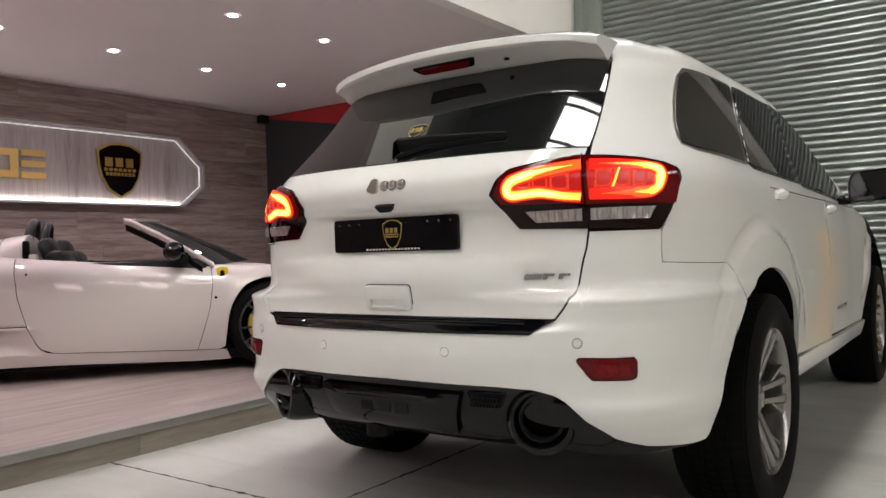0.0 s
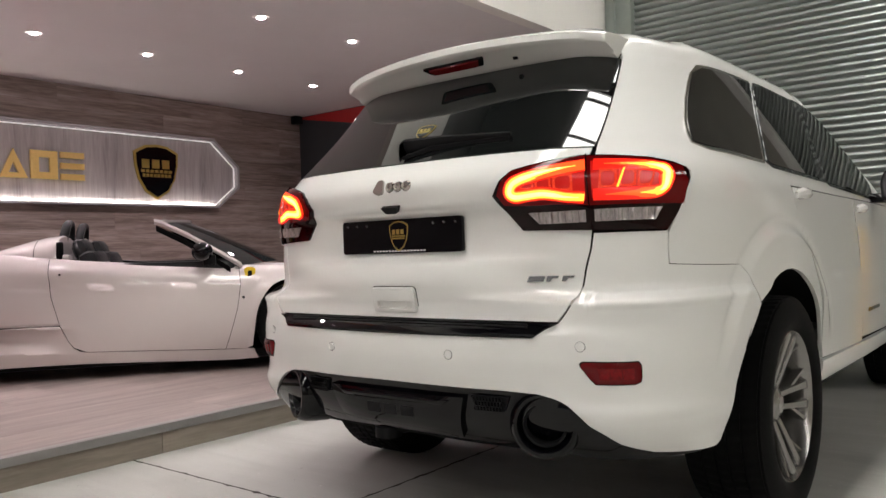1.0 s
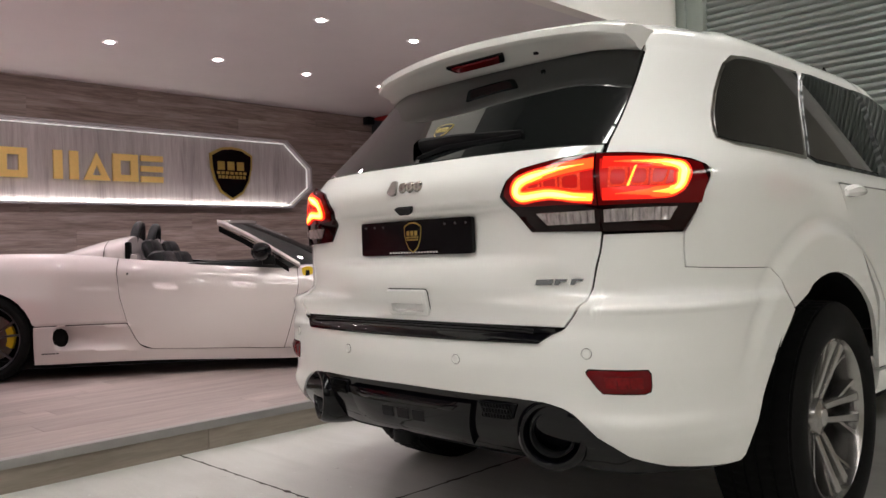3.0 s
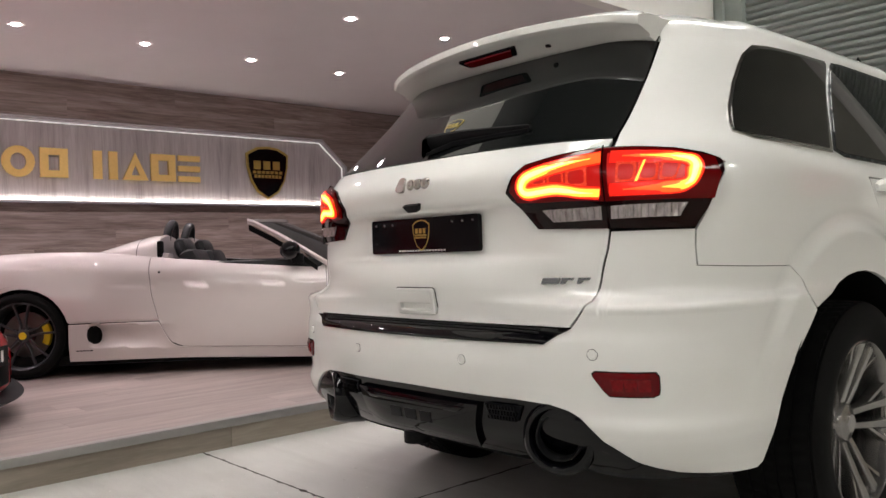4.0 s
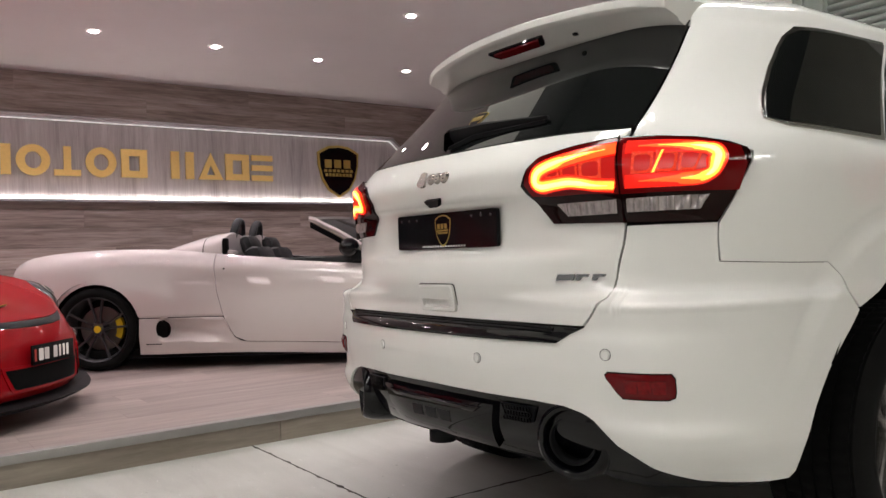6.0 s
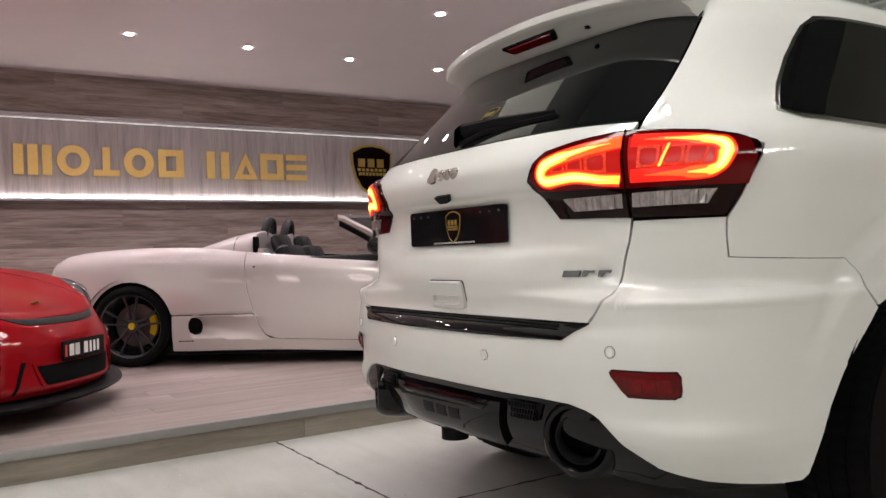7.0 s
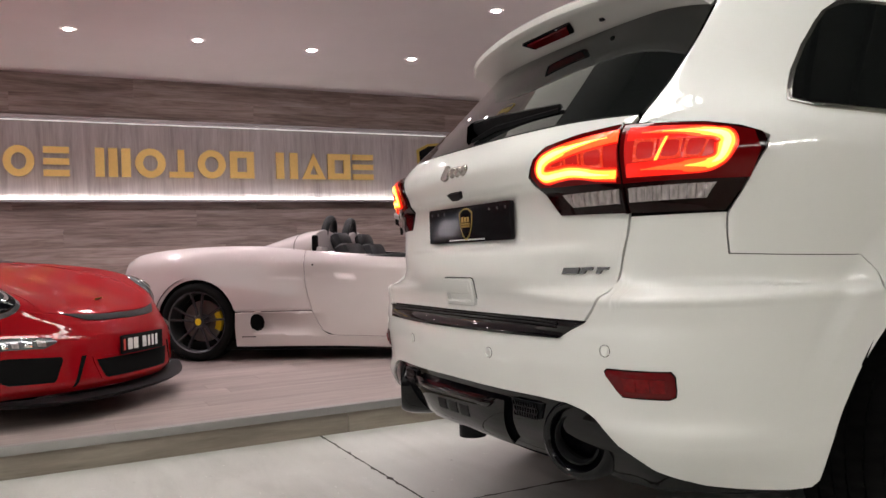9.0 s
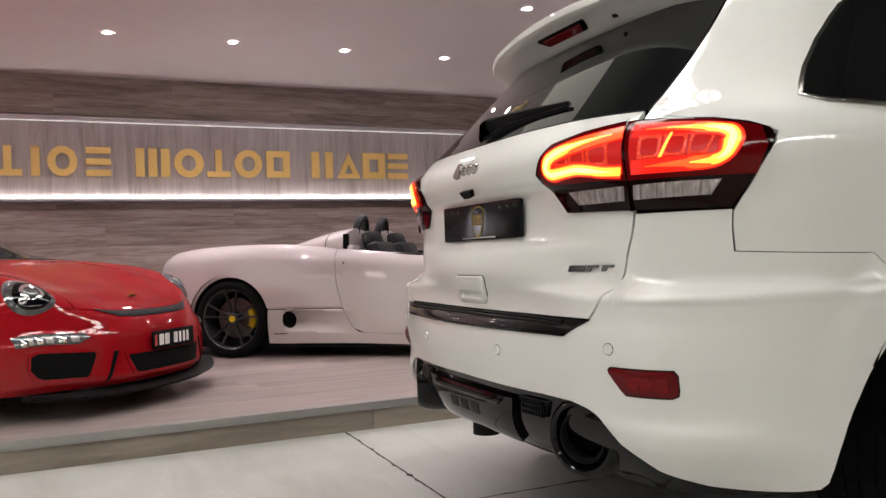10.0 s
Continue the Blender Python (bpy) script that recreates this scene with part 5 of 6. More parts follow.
U_, V_ = np.meshgrid(np.linspace(2.7, 8, 40), np.linspace(-0.75, 3.58, 120))
for s in (1, -1):
    bm = bmesh.new()
    X = SPIDER.at((U_ * s).ravel(), V_.ravel(), -0.012)
    vs = [bm.verts.new(p) for p in X]
    for j in range(119):
        for i in range(39):
            x, y, z = X[j * 40 + i]
            if min(math.hypot(y - a, z - 0.30) for a in (0.02, 2.60)) > 0.40:
                bm.faces.new((vs[j * 40 + i], vs[j * 40 + i + 1], vs[(j + 1) * 40 + i + 1], vs[(j + 1) * 40 + i]))
    part("inner_shell", bm, GAP, spider, "dark inner body behind the panel gaps")
    # tail, rear wing, door, front wing, nose side; u runs down the flank
    spider_panel("rear_wing", [(3.0, -0.75), (3.0, 0.906)], [G(-0.75, 0.37), G(-0.5, 0.22), *spider_arch(0.02, 196, 14, 18), G(0.37, 0.389), G(0.983, 0.389)], [(3.0, -0.75), G(-0.75, 0.37)], [(3.0, 0.906), G(0.910, 0.74), G(0.930, 0.58), G(0.983, 0.389)], PEARL, 60, 26, side=s)
    spider_panel("rear_sill", [G(0.36, 0.383), G(0.98, 0.383)], [G(0.345, 0.115), G(1.146, 0.112)], [G(0.36, 0.383), G(0.345, 0.115)], [G(0.982, 0.383), G(1.030, 0.272), G(1.062, 0.226), G(1.100, 0.201), G(1.146, 0.192), G(1.146, 0.112)], PEARL, 44, 24, side=s)
    spider_panel("door", [(3.0, 0.912), (3.05, 2.175)], [G(1.15, 0.197), G(2.07, 0.162)], [(3.0, 0.912), G(0.915, 0.74), G(0.935, 0.58), G(0.99, 0.38), G(1.037, 0.274), G(1.068, 0.231), G(1.104, 0.206), G(1.15, 0.197)], [(3.05, 2.175), G(2.185, 0.62), G(2.16, 0.45), G(2.07, 0.162)], PEARL, 40, 26, side=s)
    spider_panel("sill", [G(1.145, 0.192), G(2.21, 0.155), G(2.266, 0.154)], [G(1.145, 0.112), G(2.30, 0.077)], [G(1.145, 0.192), G(1.145, 0.112)], [G(2.266, 0.154), G(2.30, 0.077)], PEARL, 30, 8, side=s)
    spider_panel("front_wing", [(2.4, 2.178), (2.4, 3.56)], [G(2.074, 0.162), G(2.215, 0.158), *spider_arch(2.60, 200, 10, 18, 0.362), G(3.1, 0.3), G(3.56, 0.3)], [(2.4, 2.178), (3.05, 2.179), G(2.189, 0.62), G(2.164, 0.45), G(2.074, 0.162)], [(2.4, 3.56), G(3.56, 0.3)], PEARL, 60, 24, side=s)
    # scoop mouth: a dark patch painted for the shade inside the opening
    spider_panel("scoop_mouth", [G(0.508, 0.366), G(0.538, 0.368)], [G(0.518, 0.236), G(0.546, 0.236)], [G(0.508, 0.366), G(0.490, 0.345), G(0.483, 0.30), G(0.492, 0.258), G(0.518, 0.236)], [G(0.538, 0.368), G(0.556, 0.345), G(0.560, 0.30), G(0.558, 0.258), G(0.546, 0.236)], GAP, 10, 18, 0.003, 0.004, "air intake mouth, inner shade painted dark", side=s)
    for k in range(5):
        s0 = 0.40 + 0.024 * k
        spider_panel("script_bar", [G(s0, 0.197), G(s0 + 0.019, 0.197)], [G(s0, 0.189), G(s0 + 0.019, 0.189)], [G(s0, 0.197), G(s0, 0.189)], [G(s0 + 0.019, 0.197), G(s0 + 0.019, 0.189)], BLACK_MATT, 3, 3, 0.002, 0.002, side=s)
    u, v = G(2.255, 0.695)
    p = SPIDER.at([s * u], [v], 0.0)[0]
    bm = prism(bmesh.new(), shield_outline(0.082, 0.10), lambda a, b, d: (p[0] + s * (0.004 + d), p[1] + a, p[2] + b), 0.004)
    sh = part("wing_shield", bm, YELLOW, spider, "small yellow shield badge", smooth=False)
    part("shield_mark", prism(bmesh.new(), rounded([(-0.016, -0.024), (0.016, -0.024), (0.014, 0.022), (-0.014, 0.022)], 0.008), lambda a, b, d: (p[0] + s * (0.008 + d), p[1] + a, p[2] + b), 0.002), BLACK_MATT, sh, smooth=False)
    for ss, zz, rr in ((2.205, 0.526, 0.011), (0.985, 0.735, 0.008)):
        u, v = G(ss, zz)
        p = SPIDER.at([s * u], [v], 0.0)[0]
        part("side_marker", lathe(bmesh.new(), [(0.0004, 0.006), (rr * 0.8, 0.005), (rr, 0.0)], Matrix.Translation(p) @ pose(0, 0, 0, 0, 90 * s, 0), 16), BLACK_GLOSS, spider)
    # fairing behind the seat and its hoop
    bm = bmesh.new()
    rings = []
    for ss, w, zt in ((0.30, 0.10, 0.872), (0.45, 0.17, 0.90), (0.60, 0.215, 0.945), (0.74, 0.235, 0.987), (0.86, 0.24, 1.012), (0.93, 0.24, 1.018), (0.945, 0.236, 1.008)):
        rings.append([bm.verts.new((s * 0.44 + w * 1.55 * math.cos(a), ss, 0.84 + (zt - 0.84) * math.sin(a) ** 0.7)) for a in [math.pi * k / 14 for k in range(15)]])
    for a, b in zip(rings, rings[1:]):
        for k in range(14):
            bm.faces.new((a[k], a[k + 1], b[k + 1], b[k]))
    bm.faces.new(rings[-1])
    part("headrest_fairing", bm, PEARL, spider)
    part("fairing_seam", sweep(bmesh.new(), [lambda a, b, t=t: (s * 0.44 + (0.2385 + b) * 1.55 * math.cos(t), 0.80 + a, 0.84 + (0.160 + b) * math.sin(t) ** 0.7) for t in [math.pi * k / 14 for k in range(15)]], [(0, -0.004), (0.004, -0.004), (0.004, 0.0015), (0, 0.0015)]), GAP, spider)
    part("fairing_step", boxed((s * 0.70 - 0.09, 0.93, 0.80), (s * 0.70 + 0.09, 1.03, 0.875), 0.018), PEARL, spider)
    part("air_vent", boxed((s * 0.77 - 0.03, 0.945, 0.84), (s * 0.77 + 0.03, 0.985, 0.965), 0.012), GAP, spider, "small black vent")
    bm = bmesh.new()
    hoop = []
    for k in range(17):
        a = math.pi * k / 16
        c = Vector((s * 0.28 + 0.125 * math.cos(a), 0.905 + 0.03 * math.sin(a), 0.90 + 0.215 * math.sin(a) ** 0.8))
        o = Vector((math.cos(a), 0, math.sin(a)))
        hoop.append([bm.verts.new(c + o * 0.028 * math.cos(b) + Vector((0, 1, 0)) * 0.034 * math.sin(b)) for b in [2 * math.pi * j / 10 for j in range(10)]])
    for a, b in zip(hoop, hoop[1:]):
        for k in range(10):
            bm.faces.new((a[k], a[(k + 1) % 10], b[(k + 1) % 10], b[k]))
    part("roll_hoop", bm, LEATHER, spider, "black leather roll hoop")
    bm = boxed((-0.235, -0.075, -0.30), (0.235, 0.075, 0.10), 0.06, pose(s * 0.34, 1.12, 0.80, 18))
    box(bm, (-0.16, -0.06, 0.08), (0.16, 0.05, 0.26), 0.055, pose(s * 0.34, 1.10, 0.745, 18))
    part("seat", bm, LEATHER, spider, "black leather bucket seat")
    # mirror
    bm = bmesh.new()
    bmesh.ops.create_uvsphere(bm, u_segments=24, v_segments=14, radius=1, matrix=Matrix.Translation((s * 0.93, 1.93, 0.865)) @ Matrix.Diagonal((0.115, 0.075, 0.068, 1)))
    part("door_mirror", bm, BLACK_GLOSS, spider, "gloss black oval door mirror")
    part("mirror_arm", boxed((s * 0.86 - 0.03, 1.93, 0.765), (s * 0.86 + 0.03, 2.02, 0.84), 0.012), BLACK_MATT, spider)
    # windscreen pillar
    bm = bmesh.new()
    sweep(bm, [lambda a, b, x=x, y=y, z=z: (x + s * a, y, z + b) for x, y, z in ((s * 0.835, 2.20, 0.755), (s * 0.80, 2.03, 0.865), (s * 0.745, 1.83, 0.985), (s * 0.68, 1.64, 1.083), (s * 0.64, 1.585, 1.098))], [(-0.03, -0.018), (0.02, -0.022), (0.03, 0.0), (0.015, 0.02), (-0.025, 0.018)])
    part("windscreen_pillar", bm, PEARL, spider)
    bm = bmesh.new()
    sweep(bm, [lambda a, b, x=x, y=y, z=z: (x + s * a, y, z + b) for x, y, z in ((s * 0.84, 2.12, 0.75), (s * 0.80, 1.98, 0.85), (s * 0.742, 1.79, 0.97), (s * 0.67, 1.60, 1.07))], [(-0.02, -0.045), (0.022, -0.045), (0.026, -0.005), (-0.02, 0.0)])
    part("pillar_seal", bm, GAP, spider)
    # tail lamps
    for x, z in ((0.42, 0.66), (0.62, 0.655)):
        part("tail_lamp", lathe(bmesh.new(), [(0.0005, 0.03), (0.05, 0.026), (0.065, 0.0)], Matrix.Translation((s * x, -0.735, z)) @ pose(0, 0, 0, 90, 0, 0), 28), LAMP_RED, spider)
spider_panel("rear_deck", [(-3.0, -0.75), (3.0, -0.75)], [(-3.0, 0.9), (3.0, 0.9)], [(-3.0, -0.75), (-3.0, 0.9)], [(3.0, -0.75), (3.0, 0.9)], PEARL, 50, 30)
spider_panel("bonnet", [(-2.4, 2.18), (2.4, 2.18)], [(-2.4, 3.56), (2.4, 3.56)], [(-2.4, 2.18), (-2.4, 3.56)], [(2.4, 2.18), (2.4, 3.56)], PEARL, 50, 30)
part("tail_panel", prism(bmesh.new(), rounded([(-0.62, 0.3), (0.62, 0.3), (0.64, 0.62), (-0.64, 0.62)], 0.08), lambda a, b, d: (a, -0.75 + d, b), 0.03), PEARL, spider)
part("nose_panel", prism(bmesh.new(), rounded([(-0.5, 0.16), (0.5, 0.16), (0.5, 0.38), (-0.5, 0.38)], 0.08), lambda a, b, d: (a, 3.56 - d, b), 0.05), PEARL, spider)
part("cabin_tub", boxed((-0.78, 0.92, 0.14), (0.78, 2.22, 0.60), 0.03), LEATHER, spider, "black cabin tub")
for s in (1, -1):
    part("door_card", boxed((s * 0.80 - 0.035, 0.92, 0.55), (s * 0.80 + 0.035, 2.15, 0.805 if s < 0 else 0.80), 0.02), LEATHER, spider)
part("dashboard", boxed((-0.78, 1.86, 0.55), (0.78, 2.25, 0.78), 0.05), LEATHER, spider)
part("floor_pan", boxed((-0.88, -0.75, 0.085), (0.88, 3.4, 0.15)), GAP, spider)
bm = bmesh.new()
g = [[bm.verts.new((x * w, y + c * (1 - x * x), z + 0.02 * (1 - x * x))) for x in np.linspace(-1, 1, 25)] for w, y, z, c in ((0.83, 2.20, 0.76, 0.30), (0.79, 2.02, 0.872, 0.26), (0.74, 1.82, 0.992, 0.21), (0.67, 1.62, 1.095, 0.17))]
for a, b in zip(g, g[1:]):
    for k in range(24):
        bm.faces.new((a[k], a[k + 1], b[k + 1], b[k]))
part("windscreen", bm, CLEAR_GLASS, spider, "dark tinted windscreen")
bm = bmesh.new()
sweep(bm, [lambda a, b, x=x: (x * 0.67, 1.62 + 0.17 * (1 - x * x) + a, 1.095 + 0.02 * (1 - x * x) + b) for x in np.linspace(-1, 1, 17)], [(-0.03, -0.014), (0.02, -0.02), (0.02, 0.012), (-0.03, 0.014)])
part("header_rail", bm, PEARL, spider)


def sports_wheel(parent, m, radius=0.312, width=0.24, cap=YELLOW, caliper=YELLOW):
    t = part("wheel", tyre_mesh(radius, width, radius * 0.755, 48), RUBBER, parent, "low black road tyre", sharp=40)
    t.matrix_basis = m
    rr, f = radius * 0.77, width / 2 - 0.012
    part("rim", lathe(bmesh.new(), [(rr * 0.92, -0.09), (rr * 0.94, f - 0.03), (rr * 0.97, f), (rr, f + 0.006), (rr + 0.004, f - 0.01)], Matrix(), 72), DARK_ALLOY, t, "dark grey alloy rim")
    part("barrel", lathe(bmesh.new(), [(0.01, -0.05), (rr * 0.93, -0.06)], Matrix(), 48), GAP, t)
    part("brake_disc", lathe(bmesh.new(), [(0.05, 0.0), (0.165, 0.0), (0.165, -0.02)], Matrix(), 48), DISC, t)
    bm = bmesh.new()
    n = 10
    ring = []
    for k in range(n + 1):
        a = radians(-27 + 54 * k / n)
        ring.append([bm.verts.new((r * math.cos(a), r * math.sin(a), z)) for r, z in ((0.125, 0.0), (0.125, 0.03), (0.172, 0.03), (0.175, 0.0))])
    for a, b in zip(ring, ring[1:]):
        for k in range(4):
            bm.faces.new((a[k], a[(k + 1) % 4], b[(k + 1) % 4], b[k]))
    bm.faces.new(ring[0])
    bm.faces.new(list(reversed(ring[-1])))
    part("brake_caliper", bm, caliper, t, "yellow brake caliper", smooth=False)
    part("hub_cap", lathe(bmesh.new(), [(0.0005, f - 0.02), (0.026, f - 0.021), (0.028, f - 0.03)], Matrix(), 32), cap, t, "yellow hub cap")
    part("hub", lathe(bmesh.new(), [(0.027, f - 0.026), (0.045, f - 0.03), (0.06, f - 0.06), (0.06, 0.0)], Matrix(), 40), DARK_ALLOY, t)
    for k in range(5):
        for off in (-13, 13):
            spin = pose(0, 0, 0, 0, 0, 72 * k + 18)
            bm = bmesh.new()
            sweep(bm, [lambda a, b, r=r, c=c, w=w, z=z: spin @ Vector((r * math.cos(c), r * math.sin(c) + a * w, z + b)) for r, c, w, z in ((0.035, radians(off * 2.2), 0.010, f - 0.036), (0.11, radians(off * 0.9), 0.008, f - 0.022), (rr * 0.97, radians(off), 0.009, f - 0.004))], [(-1, -0.022), (-0.63, 0), (0.7, 0), (1, -0.022)])
            part("spoke", bm, DARK_ALLOY, t)
    return t


first = sports_wheel(spider, pose(0.815, 0.02, 0.312, 0, 90, 0) @ pose(0, 0, 0, 0, 0, 90))
for s, c in ((1, 2.60), (-1, 0.02), (-1, 2.60)):
    copy_thing(first, pose(s * 0.815, c, 0.312, 0, 90 * s, 0) @ pose(0, 0, 0, 0, 0, 270 if c > 1 else 90))
for s in (1, -1):
    for c in (0.02, 2.60):
        part("wheel_house", half_drum(bmesh.new(), 0.372, 0.26, Matrix.Translation((s * 0.925, c, 0.30)) @ pose(0, 0, 0, 90, 0, 90) @ pose(0, 0, 0, 0, 0 if s > 0 else 180, 0)), GAP, spider)
spider.matrix_world = pose(-5.025, 0.522, DECK_Z, 0, 0, -math.degrees(math.atan2(0.609, 0.793)))


# ---- the red coupe on the stage ----
# along the centre line from lip to tail: y, z, sweep back at the corner, crest height, crest x, half-width, flank y, flank z
COUPE = [
    (-0.03, 0.150, 0.26, 0.150, 0.66, 0.845, -0.46, 0.150),
    (0.000, 0.190, 0.26, 0.190, 0.66, 0.850, -0.46, 0.190),
    (-0.005, 0.280, 0.25, 0.285, 0.66, 0.855, -0.46, 0.270),
    (-0.010, 0.380, 0.25, 0.390, 0.66, 0.860, -0.47, 0.340),
    (-0.035, 0.450, 0.27, 0.470, 0.65, 0.865, -0.52, 0.400),
    (-0.090, 0.515, 0.25, 0.560, 0.64, 0.870, -0.60, 0.430),
    (-0.200, 0.572, 0.18, 0.640, 0.63, 0.878, -0.70, 0.440),
    (-0.420, 0.640, 0.08, 0.712, 0.63, 0.885, -0.80, 0.440),
]
COUPE += [
    (-0.700, 0.712, 0.03, 0.765, 0.64, 0.890, -0.95, 0.440),
    (-1.050, 0.785, 0.00, 0.800, 0.66, 0.890, -1.12, 0.440),
    (-1.330, 0.840, -0.02, 0.815, 0.68, 0.885, -1.36, 0.440),
    (-1.500, 0.950, 0.10, 0.850, 0.66, 0.885, -1.60, 0.440),
    (-2.050, 1.235, 0.05, 1.080, 0.58, 0.885, -2.05, 0.440),
    (-2.600, 1.260, 0.00, 1.080, 0.58, 0.890, -2.60, 0.440),
    (-3.500, 0.980, 0.00, 0.890, 0.62, 0.905, -3.50, 0.440),
    (-4.200, 0.800, 0.00, 0.720, 0.64, 0.860, -4.15, 0.440),
    (-4.400, 0.560, -0.06, 0.540, 0.60, 0.800, -4.25, 0.420),
]


def coupe_rows():
    rows = []
    for y, z, back, cz, cx, w, fy, fz in COUPE:
        at = lambda x: y - back * (x / cx) ** 2.3
        ym = at(cx)
        rows.append([(0, y, z), (0.24, at(0.24), z + 0.02 * (cz - z)), (cx * 0.70, at(cx * 0.70), z * 0.55 + cz * 0.45), (cx, ym, cz), (w * 0.90, 0.6 * ym + 0.4 * fy, cz * 0.72 + fz * 0.28), (w, fy, 0.4 * cz + 0.6 * fz), (w * 0.995, fy, fz - 0.12 if fz > 0.3 else fz)])
    return list(range(len(COUPE))), rows


CP = Skin(*coupe_rows(), turned=-1)
coupe = empty("coupe", "red low coupe with a black front lip on the stage", "car")


def cp_panel(name, bottom, top, left, right, material=RED_PAINT, nu=30, nv=24, out=0.0, rim=0.008, label="", crown=0.0, side=1, parent=None):
    return panel(name, CP, coons(bottom, top, left, right, nu, nv), material, parent or coupe, label, out, rim, crown, side)


N_ROWS = len(COUPE) - 1


def lamp_oval(name, u, v, ru, rv, material, out, label, crown, side, parent=None):
    """A rounded lamp or optic on the coupe's skin, leaning back along the wing."""
    def bow(a0, a1):
        return [(u + ru * math.cos(radians(a0 + (a1 - a0) * k / 8)) - 0.12 * ru * math.sin(radians(a0 + (a1 - a0) * k / 8)), v + rv * math.sin(radians(a0 + (a1 - a0) * k / 8))) for k in range(9)]

    return cp_panel(name, bow(225, 315), bow(135, 45), bow(225, 135), bow(-45, 45), material, 20, 20, out, 0.006, label, crown, side, parent)


cp_panel("front_bumper", [(-6, 0), (6, 0)], [(-6, 5.45), (-2.9, 5.2), (2.9, 5.2), (6, 5.45)], [(-6, 0), (-6, 5.45)], [(6, 0), (6, 5.45)], RED_PAINT, 90, 44)
cp_panel("bonnet", [(-2.15, 5.25), (2.15, 5.25)], [(-2.3, 9.9), (2.3, 9.9)], [(-2.15, 5.25), (-2.3, 9.9)], [(2.15, 5.25), (2.3, 9.9)], RED_PAINT, 50, 44, 0.0)
for s in (1, -1):
    cp_panel("front_wing", [(2.18, 5.25), (2.9, 5.22), (6, 5.48)], [(2.33, 9.95), (6, 9.95)], [(2.18, 5.25), (2.33, 9.95)], [(6, 5.48), (6, 9.95)], RED_PAINT, 40, 44, side=s)
    cp_panel("flank", [(3.0, 9.98), (6, 9.98)], [(3.0, N_ROWS), (6, N_ROWS)], [(3.0, 9.98), (3.0, N_ROWS)], [(6, 9.98), (6, N_ROWS)], RED_PAINT, 20, 40, side=s)
    # headlamp, turn lamp, intakes
    hl = lamp_oval("headlamp", 3.0, 5.90, 0.53, 1.15, LENS_GLASS, 0.003, "clear oval headlamp", 0.014, s)
    lamp_oval("lamp_bowl", 2.98, 5.85, 0.40, 0.84, BLACK_GLOSS, 0.0145, "dark inner bowl", 0.004, s, hl)
    lamp_oval("projector_ring", 2.93, 6.05, 0.25, 0.46, CHROME, 0.018, "chrome projector ring", 0.003, s, hl)
    lamp_oval("projector", 2.93, 6.05, 0.17, 0.31, LENS_GLASS, 0.0215, "round projector lens", 0.006, s, hl)
    lamp_oval("side_light", 3.20, 5.62, 0.10, 0.20, CHROME, 0.018, "small chrome side light", 0.003, s, hl)
    tl = cp_panel("turn_lamp", [(2.35, 2.95), (3.9, 3.05)], [(2.2, 3.6), (3.9, 3.8)], [(2.35, 2.95), (2.08, 3.3), (2.2, 3.6)], [(3.9, 3.05), (3.9, 3.75)], LENS_GLASS, 24, 10, 0.004, 0.01, "clear front turn lamp", 0.006, s)
    for k in range(6):
        u0 = 2.32 + 0.24 * k
        cp_panel("lamp_facet", [(u0, 3.05), (u0 + 0.15, 3.07)], [(u0, 3.4), (u0 + 0.15, 3.42)], [(u0, 3.05), (u0, 3.4)], [(u0 + 0.15, 3.07), (u0 + 0.15, 3.42)], CHROME if k % 2 else LAMP_CLEAR, 4, 4, 0.011, 0.003, "", 0.003, s, tl)
    cp_panel("intake_rim", [(2.16, 1.10), (3.06, 1.18), (3.33, 1.4)], [(1.99, 2.68), (3.2, 2.80), (3.52, 2.66)], [(2.16, 1.10), (2.10, 1.35), (1.95, 2.45), (1.99, 2.68)], [(3.33, 1.4), (3.58, 1.9), (3.52, 2.66)], RED_PAINT, 24, 18, 0.007, 0.014, "", 0.0, s)
    # flat near-black patches stand in for the shade inside intake and slot
    cp_panel("side_intake", [(2.22, 1.28), (3.05, 1.36), (3.25, 1.5)], [(2.06, 2.5), (3.2, 2.62), (3.42, 2.5)], [(2.22, 1.28), (2.17, 1.42), (2.03, 2.36), (2.06, 2.5)], [(3.25, 1.5), (3.48, 1.9), (3.42, 2.5)], GAP, 20, 14, 0.0082, 0.006, "side air intake, inner shade painted flat", 0.0, s)
    cp_panel("intake_strake", [(1.78, 0.75), (1.84, 0.75)], [(1.52, 2.45), (1.62, 2.45)], [(1.78, 0.75), (1.52, 2.45)], [(1.84, 0.75), (1.62, 2.45)], GAP, 4, 12, 0.004, 0.006, "narrow slot, inner shade painted flat", 0.0, s)
cp_panel("grille_rim", [(-1.12, 0.98), (1.12, 0.98)], [(-1.38, 2.34), (1.38, 2.34)], [(-1.12, 0.98), (-1.20, 1.15), (-1.36, 2.1), (-1.38, 2.34)], [(1.12, 0.98), (1.20, 1.15), (1.36, 2.1), (1.38, 2.34)], RED_PAINT, 34, 16, 0.007, 0.014)
cp_panel("centre_grille", [(-1.05, 1.15), (1.05, 1.15)], [(-1.30, 2.2), (1.30, 2.2)], [(-1.05, 1.15), (-1.12, 1.25), (-1.28, 2.05), (-1.30, 2.2)], [(1.05, 1.15), (1.12, 1.25), (1.28, 2.05), (1.30, 2.2)], GAP, 30, 12, 0.0082, 0.008, "black centre grille", 0.0)
